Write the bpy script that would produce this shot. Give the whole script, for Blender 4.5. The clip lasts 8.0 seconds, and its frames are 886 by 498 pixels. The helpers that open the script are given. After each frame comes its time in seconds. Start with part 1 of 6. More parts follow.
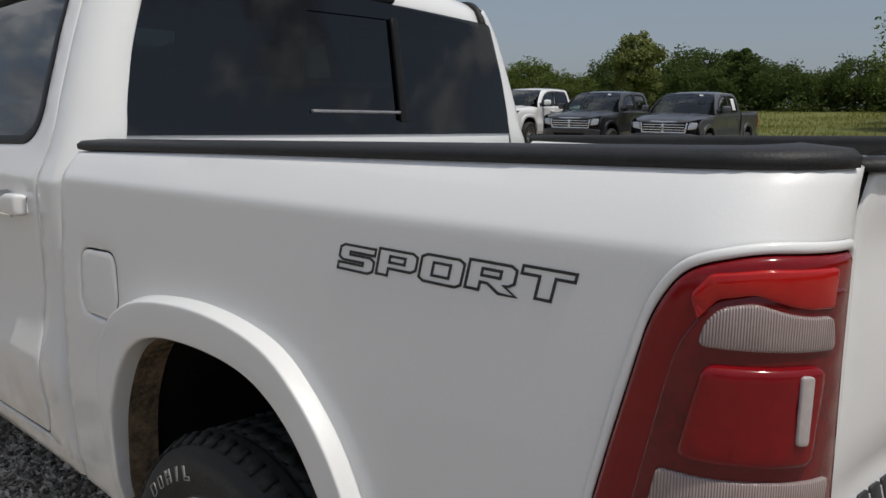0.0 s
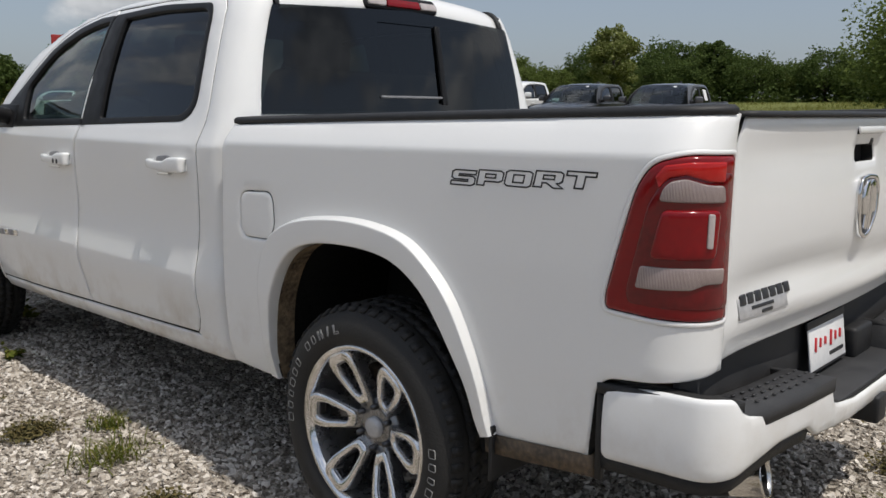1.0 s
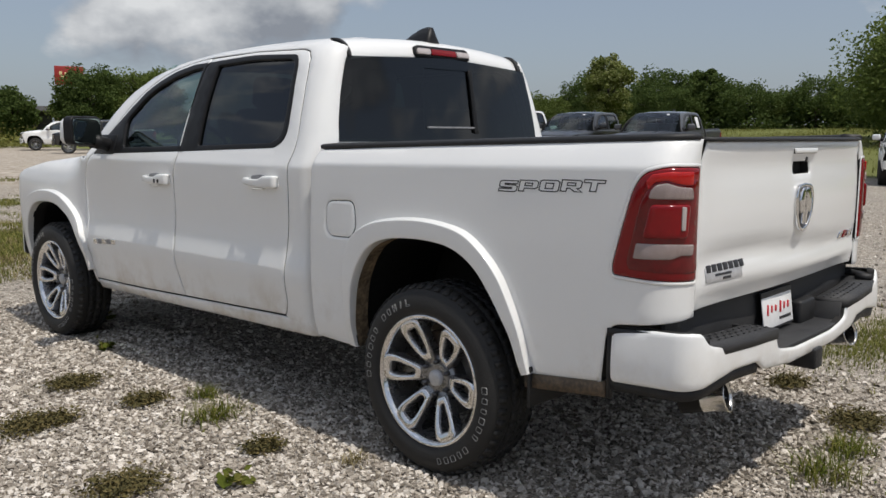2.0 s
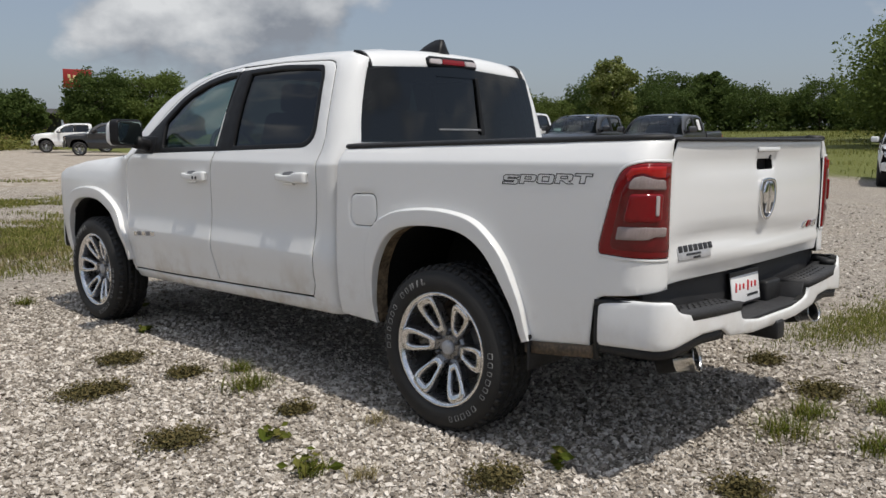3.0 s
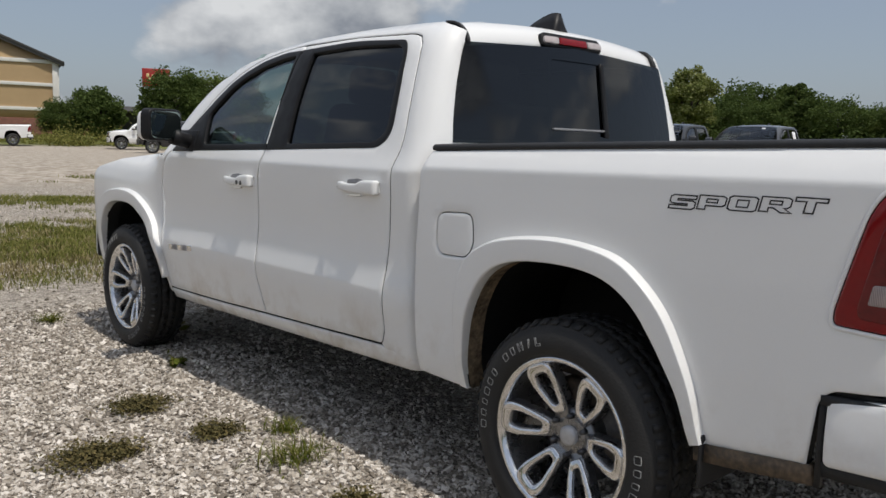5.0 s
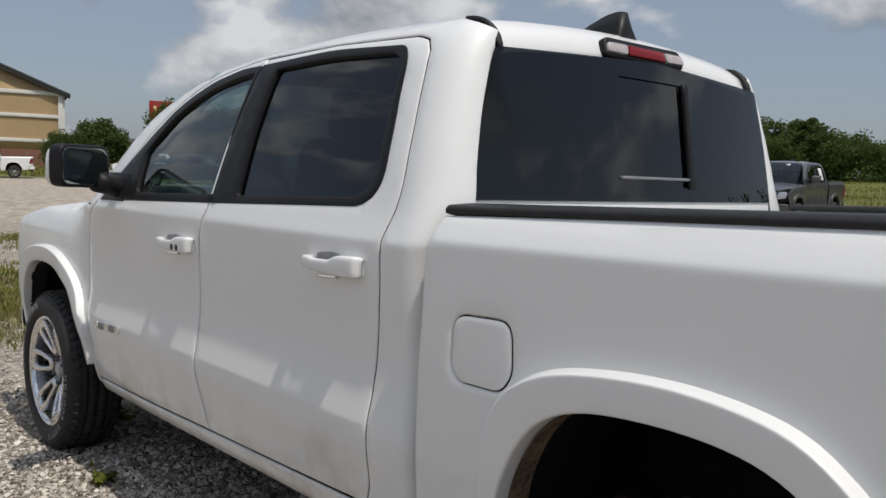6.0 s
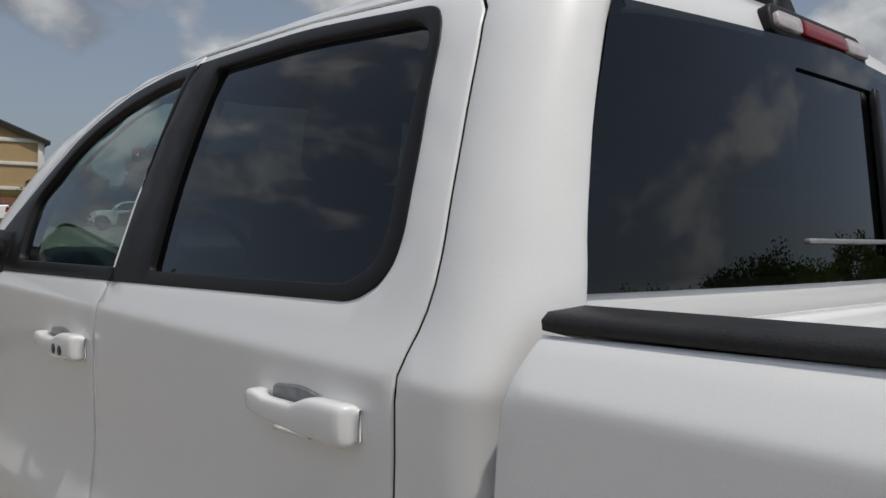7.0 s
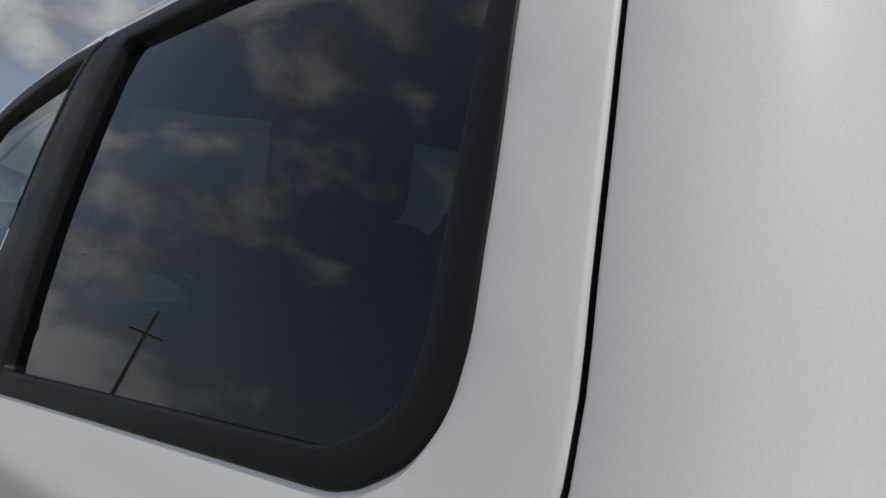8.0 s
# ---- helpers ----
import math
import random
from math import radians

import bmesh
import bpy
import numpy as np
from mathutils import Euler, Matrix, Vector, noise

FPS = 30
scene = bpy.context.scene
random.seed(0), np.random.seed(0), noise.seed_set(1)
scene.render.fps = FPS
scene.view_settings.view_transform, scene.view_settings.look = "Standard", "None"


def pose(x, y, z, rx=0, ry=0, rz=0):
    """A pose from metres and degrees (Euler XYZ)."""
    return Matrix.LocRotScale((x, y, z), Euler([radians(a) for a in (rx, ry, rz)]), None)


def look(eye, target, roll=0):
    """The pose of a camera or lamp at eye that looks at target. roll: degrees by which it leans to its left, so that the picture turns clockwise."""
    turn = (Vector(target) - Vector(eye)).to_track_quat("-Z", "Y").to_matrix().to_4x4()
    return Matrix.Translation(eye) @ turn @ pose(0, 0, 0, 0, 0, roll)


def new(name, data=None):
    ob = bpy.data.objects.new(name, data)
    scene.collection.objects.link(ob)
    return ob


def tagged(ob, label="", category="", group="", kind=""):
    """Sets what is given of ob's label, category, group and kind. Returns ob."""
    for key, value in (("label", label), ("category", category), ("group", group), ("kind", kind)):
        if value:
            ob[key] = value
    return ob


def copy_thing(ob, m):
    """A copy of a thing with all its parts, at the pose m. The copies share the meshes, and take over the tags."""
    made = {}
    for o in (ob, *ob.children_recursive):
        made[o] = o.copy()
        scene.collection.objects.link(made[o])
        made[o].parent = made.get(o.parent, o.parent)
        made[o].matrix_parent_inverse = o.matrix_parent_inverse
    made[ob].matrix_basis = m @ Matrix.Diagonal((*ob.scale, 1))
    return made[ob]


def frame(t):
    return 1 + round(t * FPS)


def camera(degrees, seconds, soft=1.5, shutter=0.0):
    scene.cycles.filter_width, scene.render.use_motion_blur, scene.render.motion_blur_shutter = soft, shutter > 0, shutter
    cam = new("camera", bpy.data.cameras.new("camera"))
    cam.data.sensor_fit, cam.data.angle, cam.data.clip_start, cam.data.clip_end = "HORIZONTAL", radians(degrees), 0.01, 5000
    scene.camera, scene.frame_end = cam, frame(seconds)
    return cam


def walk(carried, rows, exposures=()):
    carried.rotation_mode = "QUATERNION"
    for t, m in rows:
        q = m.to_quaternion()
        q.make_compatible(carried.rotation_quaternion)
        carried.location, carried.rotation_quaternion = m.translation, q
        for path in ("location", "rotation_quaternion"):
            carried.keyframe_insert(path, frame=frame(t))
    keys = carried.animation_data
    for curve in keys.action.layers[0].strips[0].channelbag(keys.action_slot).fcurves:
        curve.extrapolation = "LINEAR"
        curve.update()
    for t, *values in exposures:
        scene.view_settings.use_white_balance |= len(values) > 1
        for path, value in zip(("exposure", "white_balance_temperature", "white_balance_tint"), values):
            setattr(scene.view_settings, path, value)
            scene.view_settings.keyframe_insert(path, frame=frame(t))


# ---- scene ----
cam = camera(55.5, 8.0)
PATH = [
    (0, (-1.827, -1.402, 1.451), (-0.417, -0.02, 1.134), 1.0),
    (0.5, (-2.248, -1.669, 1.435), (-0.794, -0.334, 1.113), 1.0),
    (1, (-2.683, -1.895, 1.407), (-1.239, -0.551, 1.077), 0.5),
    (1.5, (-3.091, -2.118, 1.407), (-1.644, -0.765, 1.134), 0.2),
    (2.8, (-3.843, -2.642, 1.405), (-2.38, -1.305, 1.14), 0.1),
    (3, (-3.873, -2.686, 1.399), (-2.425, -1.332, 1.139), 0.2),
    (3.2, (-3.885, -2.713, 1.391), (-2.48, -1.314, 1.13), 0.1),
    (3.5, (-3.882, -2.739, 1.383), (-2.535, -1.284, 1.119), 0.3),
    (4, (-3.761, -2.516, 1.357), (-2.387, -1.087, 1.094), 1.1),
    (5.5, (-2.747, -1.279, 1.399), (-1.424, 0.202, 1.167), 1.9),
    (6, (-2.345, -0.794, 1.437), (-1.013, 0.687, 1.266), 1.9),
    (6.5, (-2.041, -0.288, 1.446), (-0.714, 1.206, 1.37), 1.6),
    (7, (-1.69, 0.124, 1.467), (-0.329, 1.589, 1.405), 1.6),
    (7.2, (-1.586, 0.253, 1.504), (-0.22, 1.713, 1.436), 1.4),
    (7.4, (-1.476, 0.395, 1.496), (-0.104, 1.85, 1.476), 1.4),
    (7.5, (-1.425, 0.458, 1.495), (-0.064, 1.924, 1.481), 1.0),
    (7.6, (-1.406, 0.521, 1.495), (-0.028, 1.97, 1.514), 1.6),
    (7.8, (-1.339, 0.625, 1.495), (0.048, 2.065, 1.564), 2.2),
    (8, (-1.276, 0.687, 1.501), (0.105, 2.133, 1.522), 1.2),
]
# the clip darkens a little as the white body fills the picture
EXPOSURES = [(0, 0.04), (0.5, 0.21), (1, 0.33), (3, 0.29), (4, 0.27), (5.5, 0.25), (6, 0.21), (6.5, 0.13), (7, -0.05), (7.5, -0.14), (8, -0.23)]
walk(cam, [(t, look(eye, target, roll)) for t, eye, target, roll in PATH], EXPOSURES)
# ---------------------------------------------------------------- light
SUN_DIR = Vector((-0.012, -0.45, 1.0)).normalized()
world = bpy.data.worlds.new("sky")
scene.world = world
world.use_nodes = True
wn, wl = world.node_tree.nodes, world.node_tree.links
wn.clear()


sky = wn.new("ShaderNodeTexSky")
sky.sky_type, sky.sun_disc = "NISHITA", False
sky.sun_elevation = math.asin(SUN_DIR.z)
sky.sun_rotation = math.atan2(SUN_DIR.x, SUN_DIR.y)
sky.air_density, sky.dust_density, sky.ozone_density = 1.0, 2.0, 2.0
coord = wn.new("ShaderNodeTexCoord")
flat = wn.new("ShaderNodeVectorMath")
flat.operation = "MULTIPLY"
flat.inputs[1].default_value = (1.0, 1.0, 1.5)
wl.new(coord.outputs["Generated"], flat.inputs[0])
cloud = wn.new("ShaderNodeTexNoise")
cloud.inputs["Scale"].default_value = 3.69
cloud.inputs["Detail"].default_value = 9
cloud.inputs["Roughness"].default_value = 0.5
cloud.inputs["Distortion"].default_value = 0.0
drift = wn.new("ShaderNodeVectorMath")
drift.operation = "ADD"
drift.inputs[1].default_value = (-18.159, 9.105, 12.218)
wl.new(flat.outputs[0], drift.inputs[0])
wl.new(drift.outputs[0], cloud.inputs["Vector"])
cover = wn.new("ShaderNodeValToRGB")
cover.color_ramp.elements[0].position, cover.color_ramp.elements[1].position = 0.525, 0.59
wl.new(cloud.outputs["Fac"], cover.inputs[0])
# cloud bodies: crowns towards the sun are bright, undersides grey
lift = wn.new("ShaderNodeVectorMath")
lift.operation = "ADD"
lift.inputs[1].default_value = (0.010, -0.022, 0.10)
wl.new(drift.outputs[0], lift.inputs[0])
shade = wn.new("ShaderNodeTexNoise")
for key, value in (("Scale", 3.69), ("Detail", 9), ("Roughness", 0.5), ("Distortion", 0.0)):
    shade.inputs[key].default_value = value
wl.new(lift.outputs[0], shade.inputs["Vector"])
slope = wn.new("ShaderNodeMath")
slope.operation = "SUBTRACT"
wl.new(cloud.outputs["Fac"], slope.inputs[0])
wl.new(shade.outputs["Fac"], slope.inputs[1])
lit = wn.new("ShaderNodeMapRange")
lit.inputs["From Min"].default_value, lit.inputs["From Max"].default_value = -0.05, 0.10
wl.new(slope.outputs[0], lit.inputs["Value"])
tone = wn.new("ShaderNodeValToRGB")
tone.color_ramp.elements[0].color = (1.7, 1.87, 2.15, 1)
tone.color_ramp.elements[1].color = (4.7, 4.8, 4.9, 1)
wl.new(lit.outputs[0], tone.inputs[0])
haze = wn.new("ShaderNodeMix")
haze.data_type = "RGBA"
haze.inputs[0].default_value = 0.68
haze.inputs[7].default_value = (1.85, 2.07, 2.48, 1)
wl.new(sky.outputs[0], haze.inputs[6])
mixs = wn.new("ShaderNodeMix")
mixs.data_type = "RGBA"
wl.new(cover.outputs[0], mixs.inputs[0])
wl.new(haze.outputs[2], mixs.inputs[6])
wl.new(tone.outputs[0], mixs.inputs[7])
bg = wn.new("ShaderNodeBackground")
bg.inputs[1].default_value = 0.119
# the sky brightens overhead, towards the high sun
up_z = wn.new("ShaderNodeSeparateXYZ")
wl.new(coord.outputs["Generated"], up_z.inputs[0])
glow = wn.new("ShaderNodeMapRange")
for key, value in (("From Min", 0.45), ("From Max", 0.95), ("To Min", 1.0), ("To Max", 1.5)):
    glow.inputs[key].default_value = value
wl.new(up_z.outputs[2], glow.inputs["Value"])
bright = wn.new("ShaderNodeVectorMath")
bright.operation = "SCALE"
wl.new(mixs.outputs[2], bright.inputs[0])
wl.new(glow.outputs[0], bright.inputs["Scale"])
wl.new(bright.outputs[0], bg.inputs[0])
wo = wn.new("ShaderNodeOutputWorld")
wl.new(bg.outputs[0], wo.inputs[0])

sun = new("sun", bpy.data.lights.new("sun", "SUN"))
sun.data.energy, sun.data.angle, sun.data.color = 2.5, radians(1.1), (1.0, 0.95, 0.87)
sun.matrix_world = look(SUN_DIR * 50, (0, 0, 0))


# ---------------------------------------------------------------- materials
def material(name):
    m = bpy.data.materials.new(name)
    m.use_nodes = True
    n, l = m.node_tree.nodes, m.node_tree.links
    return m, n, l, n["Principled BSDF"]


def put(n, l, kind, links=(), **values):
    node = n.new(kind)
    for k, v in values.items():
        key = k.replace("_", " ")
        if key in node.inputs:
            node.inputs[key].default_value = v
    for out, key in links:
        l.new(out, node.inputs[key])
    return node


def ramp(n, l, fac, stops):
    r = n.new("ShaderNodeValToRGB")
    e = r.color_ramp.elements
    while len(e) < len(stops):
        e.new(0.5)
    for el, (p, c) in zip(e, stops):
        el.position, el.color = p, (*c, 1)
    l.new(fac, r.inputs[0])
    return r.outputs[0]


def surface(name, dark, light, scale=8.0, rough=(0.5, 0.7), metal=0.0, bump=0.0, fine=60.0, coat=0.0, spec=0.5):
    """A material that wavers between two colours at two scales, with grain."""
    m, n, l, b = material(name)
    tc = n.new("ShaderNodeTexCoord")
    big = put(n, l, "ShaderNodeTexNoise", [(tc.outputs["Object"], "Vector")], Scale=scale, Detail=6.0, Roughness=0.6)
    small = put(n, l, "ShaderNodeTexNoise", [(tc.outputs["Object"], "Vector")], Scale=fine, Detail=3.0)
    mixf = n.new("ShaderNodeMath")
    mixf.operation = "MULTIPLY_ADD"
    mixf.inputs[1].default_value, mixf.inputs[2].default_value = 0.4, 0.0
    l.new(small.outputs["Fac"], mixf.inputs[0])
    add = n.new("ShaderNodeMath")
    add.operation = "MULTIPLY_ADD"
    add.inputs[1].default_value = 0.6
    l.new(big.outputs["Fac"], add.inputs[0])
    l.new(mixf.outputs[0], add.inputs[2])
    l.new(ramp(n, l, add.outputs[0], [(0.32, dark), (0.68, light)]), b.inputs["Base Color"])
    rr = put(n, l, "ShaderNodeMapRange", [(add.outputs[0], "Value")], From_Min=0.3, From_Max=0.7, To_Min=rough[0], To_Max=rough[1])
    l.new(rr.outputs[0], b.inputs["Roughness"])
    b.inputs["Metallic"].default_value = metal
    b.inputs["Coat Weight"].default_value = coat
    b.inputs["Coat Roughness"].default_value = 0.03
    b.inputs["Specular IOR Level"].default_value = spec
    if bump:
        bp = put(n, l, "ShaderNodeBump", [(small.outputs["Fac"], "Height")], Strength=bump, Distance=0.01)
        l.new(bp.outputs[0], b.inputs["Normal"])
    return m


def glass(name, tint, f0=0.05, gloss=0.0):
    """A pane: tinted light comes through, the rest is mirrored by Fresnel."""
    m, n, l, b = material(name)
    n.remove(b)
    clear = n.new("ShaderNodeBsdfTransparent")
    clear.inputs[0].default_value = (*tint, 1)
    shiny = n.new("ShaderNodeBsdfGlossy")
    shiny.inputs["Roughness"].default_value = gloss
    shiny.inputs["Color"].default_value = (0.95, 0.97, 1.0, 1)
    lw = n.new("ShaderNodeLayerWeight")
    lw.inputs[0].default_value = 0.5
    pw = n.new("ShaderNodeMath")
    pw.operation = "POWER"
    pw.inputs[1].default_value = 4.5
    l.new(lw.outputs["Facing"], pw.inputs[0])
    fr = n.new("ShaderNodeMath")
    fr.operation = "MULTIPLY_ADD"
    fr.inputs[1].default_value, fr.inputs[2].default_value = 1 - f0, f0
    l.new(pw.outputs[0], fr.inputs[0])
    mix = n.new("ShaderNodeMixShader")
    l.new(fr.outputs[0], mix.inputs[0])
    l.new(clear.outputs[0], mix.inputs[1])
    l.new(shiny.outputs[0], mix.inputs[2])
    l.new(mix.outputs[0], n["Material Output"].inputs[0])
    return m


def paint(name, colour, dirt=(0.42, 0.33, 0.22), amount=0.0, metal=0.0):
    """Car paint under clear coat; road dust gathers low on the body."""
    m, n, l, b = material(name)
    geo = n.new("ShaderNodeNewGeometry")
    no = put(n, l, "ShaderNodeTexNoise", [(geo.outputs["Position"], "Vector")], Scale=3.0, Detail=8.0, Roughness=0.65)
    fl = put(n, l, "ShaderNodeTexNoise", [(geo.outputs["Position"], "Vector")], Scale=900.0, Detail=1.0)
    hi = tuple(min(1, c * 1.03) for c in colour)
    lo = tuple(c * 0.97 for c in colour)
    base = ramp(n, l, fl.outputs["Fac"], [(0.35, lo), (0.65, hi)])
    pos = n.new("ShaderNodeSeparateXYZ")
    l.new(geo.outputs["Position"], pos.inputs[0])
    low = put(n, l, "ShaderNodeMapRange", [(pos.outputs[2], "Value")], From_Min=0.44, From_Max=0.74, To_Min=1.0, To_Max=0.0)
    spots = put(n, l, "ShaderNodeMapRange", [(no.outputs["Fac"], "Value")], From_Min=0.47, From_Max=0.68, To_Min=0.0, To_Max=1.0)
    mu = n.new("ShaderNodeMath")
    mu.operation = "MULTIPLY"
    l.new(low.outputs[0], mu.inputs[0])
    l.new(spots.outputs[0], mu.inputs[1])
    mu2 = n.new("ShaderNodeMath")
    mu2.operation = "MULTIPLY"
    mu2.inputs[1].default_value = amount
    l.new(mu.outputs[0], mu2.inputs[0])
    mix = n.new("ShaderNodeMix")
    mix.data_type = "RGBA"
    l.new(mu2.outputs[0], mix.inputs[0])
    l.new(base, mix.inputs[6])
    mix.inputs[7].default_value = (*dirt, 1)
    l.new(mix.outputs[2], b.inputs["Base Color"])
    b.inputs["Metallic"].default_value = metal
    rr = put(n, l, "ShaderNodeMapRange", [(no.outputs["Fac"], "Value")], From_Min=0.3, From_Max=0.7, To_Min=0.36, To_Max=0.48)
    l.new(rr.outputs[0], b.inputs["Roughness"])
    b.inputs["Coat Weight"].default_value = 0.8
    cr = put(n, l, "ShaderNodeMapRange", [(no.outputs["Fac"], "Value")], From_Min=0.3, From_Max=0.7, To_Min=0.05, To_Max=0.14)
    l.new(cr.outputs[0], b.inputs["Coat Roughness"])
    return m


WHITE = paint("white_paint", (0.80, 0.80, 0.79), amount=0.75)
WHITE_CLEAN = paint("white_paint_clean", (0.78, 0.78, 0.77))
BLACK_PAINT = paint("black_paint", (0.012, 0.012, 0.014))
GREY_PAINT = paint("grey_paint", (0.055, 0.055, 0.06), metal=0.3)
PLASTIC = surface("black_plastic", (0.013, 0.013, 0.014), (0.028, 0.028, 0.029), 20, (0.45, 0.6), bump=0.15, fine=300, spec=0.32)
TRIM = surface("black_trim", (0.009, 0.009, 0.010), (0.015, 0.015, 0.016), 12, (0.38, 0.5), fine=200, spec=0.22)
PAD = surface("step_pad_plastic", (0.018, 0.018, 0.02), (0.04, 0.04, 0.042), 14, (0.55, 0.7), bump=0.25, fine=250)
# black of the underside, also painted as gap shade on turned-in panel edges
DARK = surface("underbody_and_gap_shade_black", (0.006, 0.006, 0.006), (0.014, 0.013, 0.012), 6, (0.8, 0.95), bump=0.3, fine=40)
MUD = surface("muddy_liner", (0.030, 0.024, 0.016), (0.36, 0.26, 0.16), 14, (0.85, 0.95), bump=0.6, fine=60)
SPLASHED = surface("mud_splashed_black", (0.012, 0.011, 0.010), (0.19, 0.135, 0.085), 11, (0.6, 0.9), bump=0.3, fine=70)
RUBBER = surface("tyre_rubber", (0.008, 0.008, 0.008), (0.022, 0.021, 0.020), 9, (0.6, 0.8), bump=0.2, fine=120)
LETTER = surface("raised_white_rubber", (0.20, 0.20, 0.195), (0.40, 0.40, 0.39), 40, (0.6, 0.8))
CHROME = surface("polished_chrome", (0.72, 0.72, 0.72), (0.82, 0.82, 0.82), 5, (0.05, 0.14), metal=1.0)
SILVER = surface("silver_wheel_paint", (0.20, 0.20, 0.205), (0.32, 0.32, 0.325), 12, (0.22, 0.34), metal=0.85)
MACHINED = surface("machined_alloy", (0.66, 0.66, 0.665), (0.86, 0.86, 0.865), 18, (0.07, 0.2), metal=1.0)
NUT = surface("dark_lug_steel", (0.06, 0.06, 0.062), (0.14, 0.14, 0.145), 30, (0.25, 0.4), metal=0.9)
STEEL = surface("brake_steel", (0.09, 0.085, 0.08), (0.18, 0.17, 0.16), 15, (0.4, 0.6), metal=0.8)
EXH = surface("exhaust_steel", (0.55, 0.53, 0.5), (0.7, 0.69, 0.66), 12, (0.12, 0.3), metal=1.0)
RUST = surface("frame_steel", (0.02, 0.018, 0.016), (0.10, 0.065, 0.04), 10, (0.7, 0.9), bump=0.4, fine=70)
RED = surface("red_lens", (0.17, 0.003, 0.006), (0.22, 0.004, 0.006), 6, (0.10, 0.18), coat=0.2, spec=0.3)
RED_DEEP = surface("deep_red_lens", (0.095, 0.002, 0.004), (0.16, 0.004, 0.006), 10, (0.08, 0.14), coat=0.3, spec=0.35)
CLEAR = surface("clear_lens", (0.36, 0.31, 0.30), (0.50, 0.45, 0.44), 20, (0.15, 0.3), coat=1.0)


def ribbed_lens():
    """Clear lens moulded in fine upright ribs, with the red housing shining through."""
    m, n, l, b = material("ribbed_clear_lens")
    tc = n.new("ShaderNodeTexCoord")
    sp = n.new("ShaderNodeSeparateXYZ")
    l.new(tc.outputs["Object"], sp.inputs[0])
    ab = n.new("ShaderNodeMath")
    ab.operation = "ABSOLUTE"
    l.new(sp.outputs[0], ab.inputs[0])
    ad = n.new("ShaderNodeMath")
    l.new(ab.outputs[0], ad.inputs[0])
    l.new(sp.outputs[1], ad.inputs[1])
    mu = n.new("ShaderNodeMath")
    mu.operation = "MULTIPLY"
    mu.inputs[1].default_value = 2 * math.pi / 0.0042
    l.new(ad.outputs[0], mu.inputs[0])
    si = n.new("ShaderNodeMath")
    si.operation = "SINE"
    l.new(mu.outputs[0], si.inputs[0])
    rib = put(n, l, "ShaderNodeMapRange", [(si.outputs[0], "Value")], From_Min=-1.0, From_Max=1.0)
    no = put(n, l, "ShaderNodeTexNoise", [(tc.outputs["Object"], "Vector")], Scale=14.0, Detail=2.0)
    mx = n.new("ShaderNodeMath")
    mx.operation = "MULTIPLY_ADD"
    mx.inputs[1].default_value = 0.6
    l.new(rib.outputs[0], mx.inputs[0])
    hn = n.new("ShaderNodeMath")
    hn.operation = "MULTIPLY"
    hn.inputs[1].default_value = 0.5
    l.new(no.outputs["Fac"], hn.inputs[0])
    l.new(hn.outputs[0], mx.inputs[2])
    l.new(ramp(n, l, mx.outputs[0], [(0.15, (0.17, 0.115, 0.105)), (0.75, (0.38, 0.31, 0.295))]), b.inputs["Base Color"])
    b.inputs["Roughness"].default_value = 0.2
    b.inputs["Coat Weight"].default_value = 0.6
    bp = put(n, l, "ShaderNodeBump", [(rib.outputs[0], "Height")], Strength=0.5, Distance=0.002)
    l.new(bp.outputs[0], b.inputs["Normal"])
    return m


RIBBED = ribbed_lens()
RED_SUNLIT = surface("bright_red_lens", (0.34, 0.006, 0.006), (0.46, 0.012, 0.008), 12, (0.08, 0.14), coat=0.3, spec=0.35)
SEAT = surface("dark_seat_fabric", (0.02, 0.02, 0.022), (0.05, 0.05, 0.052), 12, (0.7, 0.9), bump=0.2, fine=200)
DECAL = surface("dark_decal_film", (0.014, 0.014, 0.016), (0.03, 0.03, 0.032), 30, (0.4, 0.5))
PLATE = surface("plate_white", (0.72, 0.72, 0.72), (0.82, 0.82, 0.82), 30, (0.35, 0.45))
PLATE_RED = surface("plate_red_ink", (0.45, 0.01, 0.02), (0.55, 0.02, 0.03), 30, (0.4, 0.5))
GREY_MARK = surface("grey_mark", (0.16, 0.16, 0.17), (0.24, 0.24, 0.25), 30, (0.3, 0.4))
SILVER_MARK = surface("silver_sticker", (0.42, 0.42, 0.43), (0.55, 0.55, 0.56), 30, (0.3, 0.45), metal=0.3)
GLASS_DARK = glass("privacy_glass", (0.030, 0.038, 0.037), 0.056)
GLASS_FRONT = glass("front_door_glass", (0.25, 0.35, 0.335), 0.095)
GLASS_SHIELD = glass("windshield_glass", (0.70, 0.82, 0.77), 0.05)
MIRROR = surface("mirror_glass", (0.30, 0.37, 0.355), (0.36, 0.43, 0.41), 2, (0.0, 0.01), metal=1.0)
LAMP_CLEAR = surface("headlamp", (0.45, 0.46, 0.48), (0.62, 0.63, 0.65), 20, (0.05, 0.12), metal=0.5, coat=1.0)


# ---------------------------------------------------------------- mesh helpers
from mathutils import geometry


def mesh_from(name, verts, faces, mat, smooth=True):
    me = bpy.data.meshes.new(name)
    me.from_pydata([tuple(v) for v in verts], [], faces)
    me.materials.append(mat)
    if smooth:
        me.shade_smooth()
    me.update()
    return me


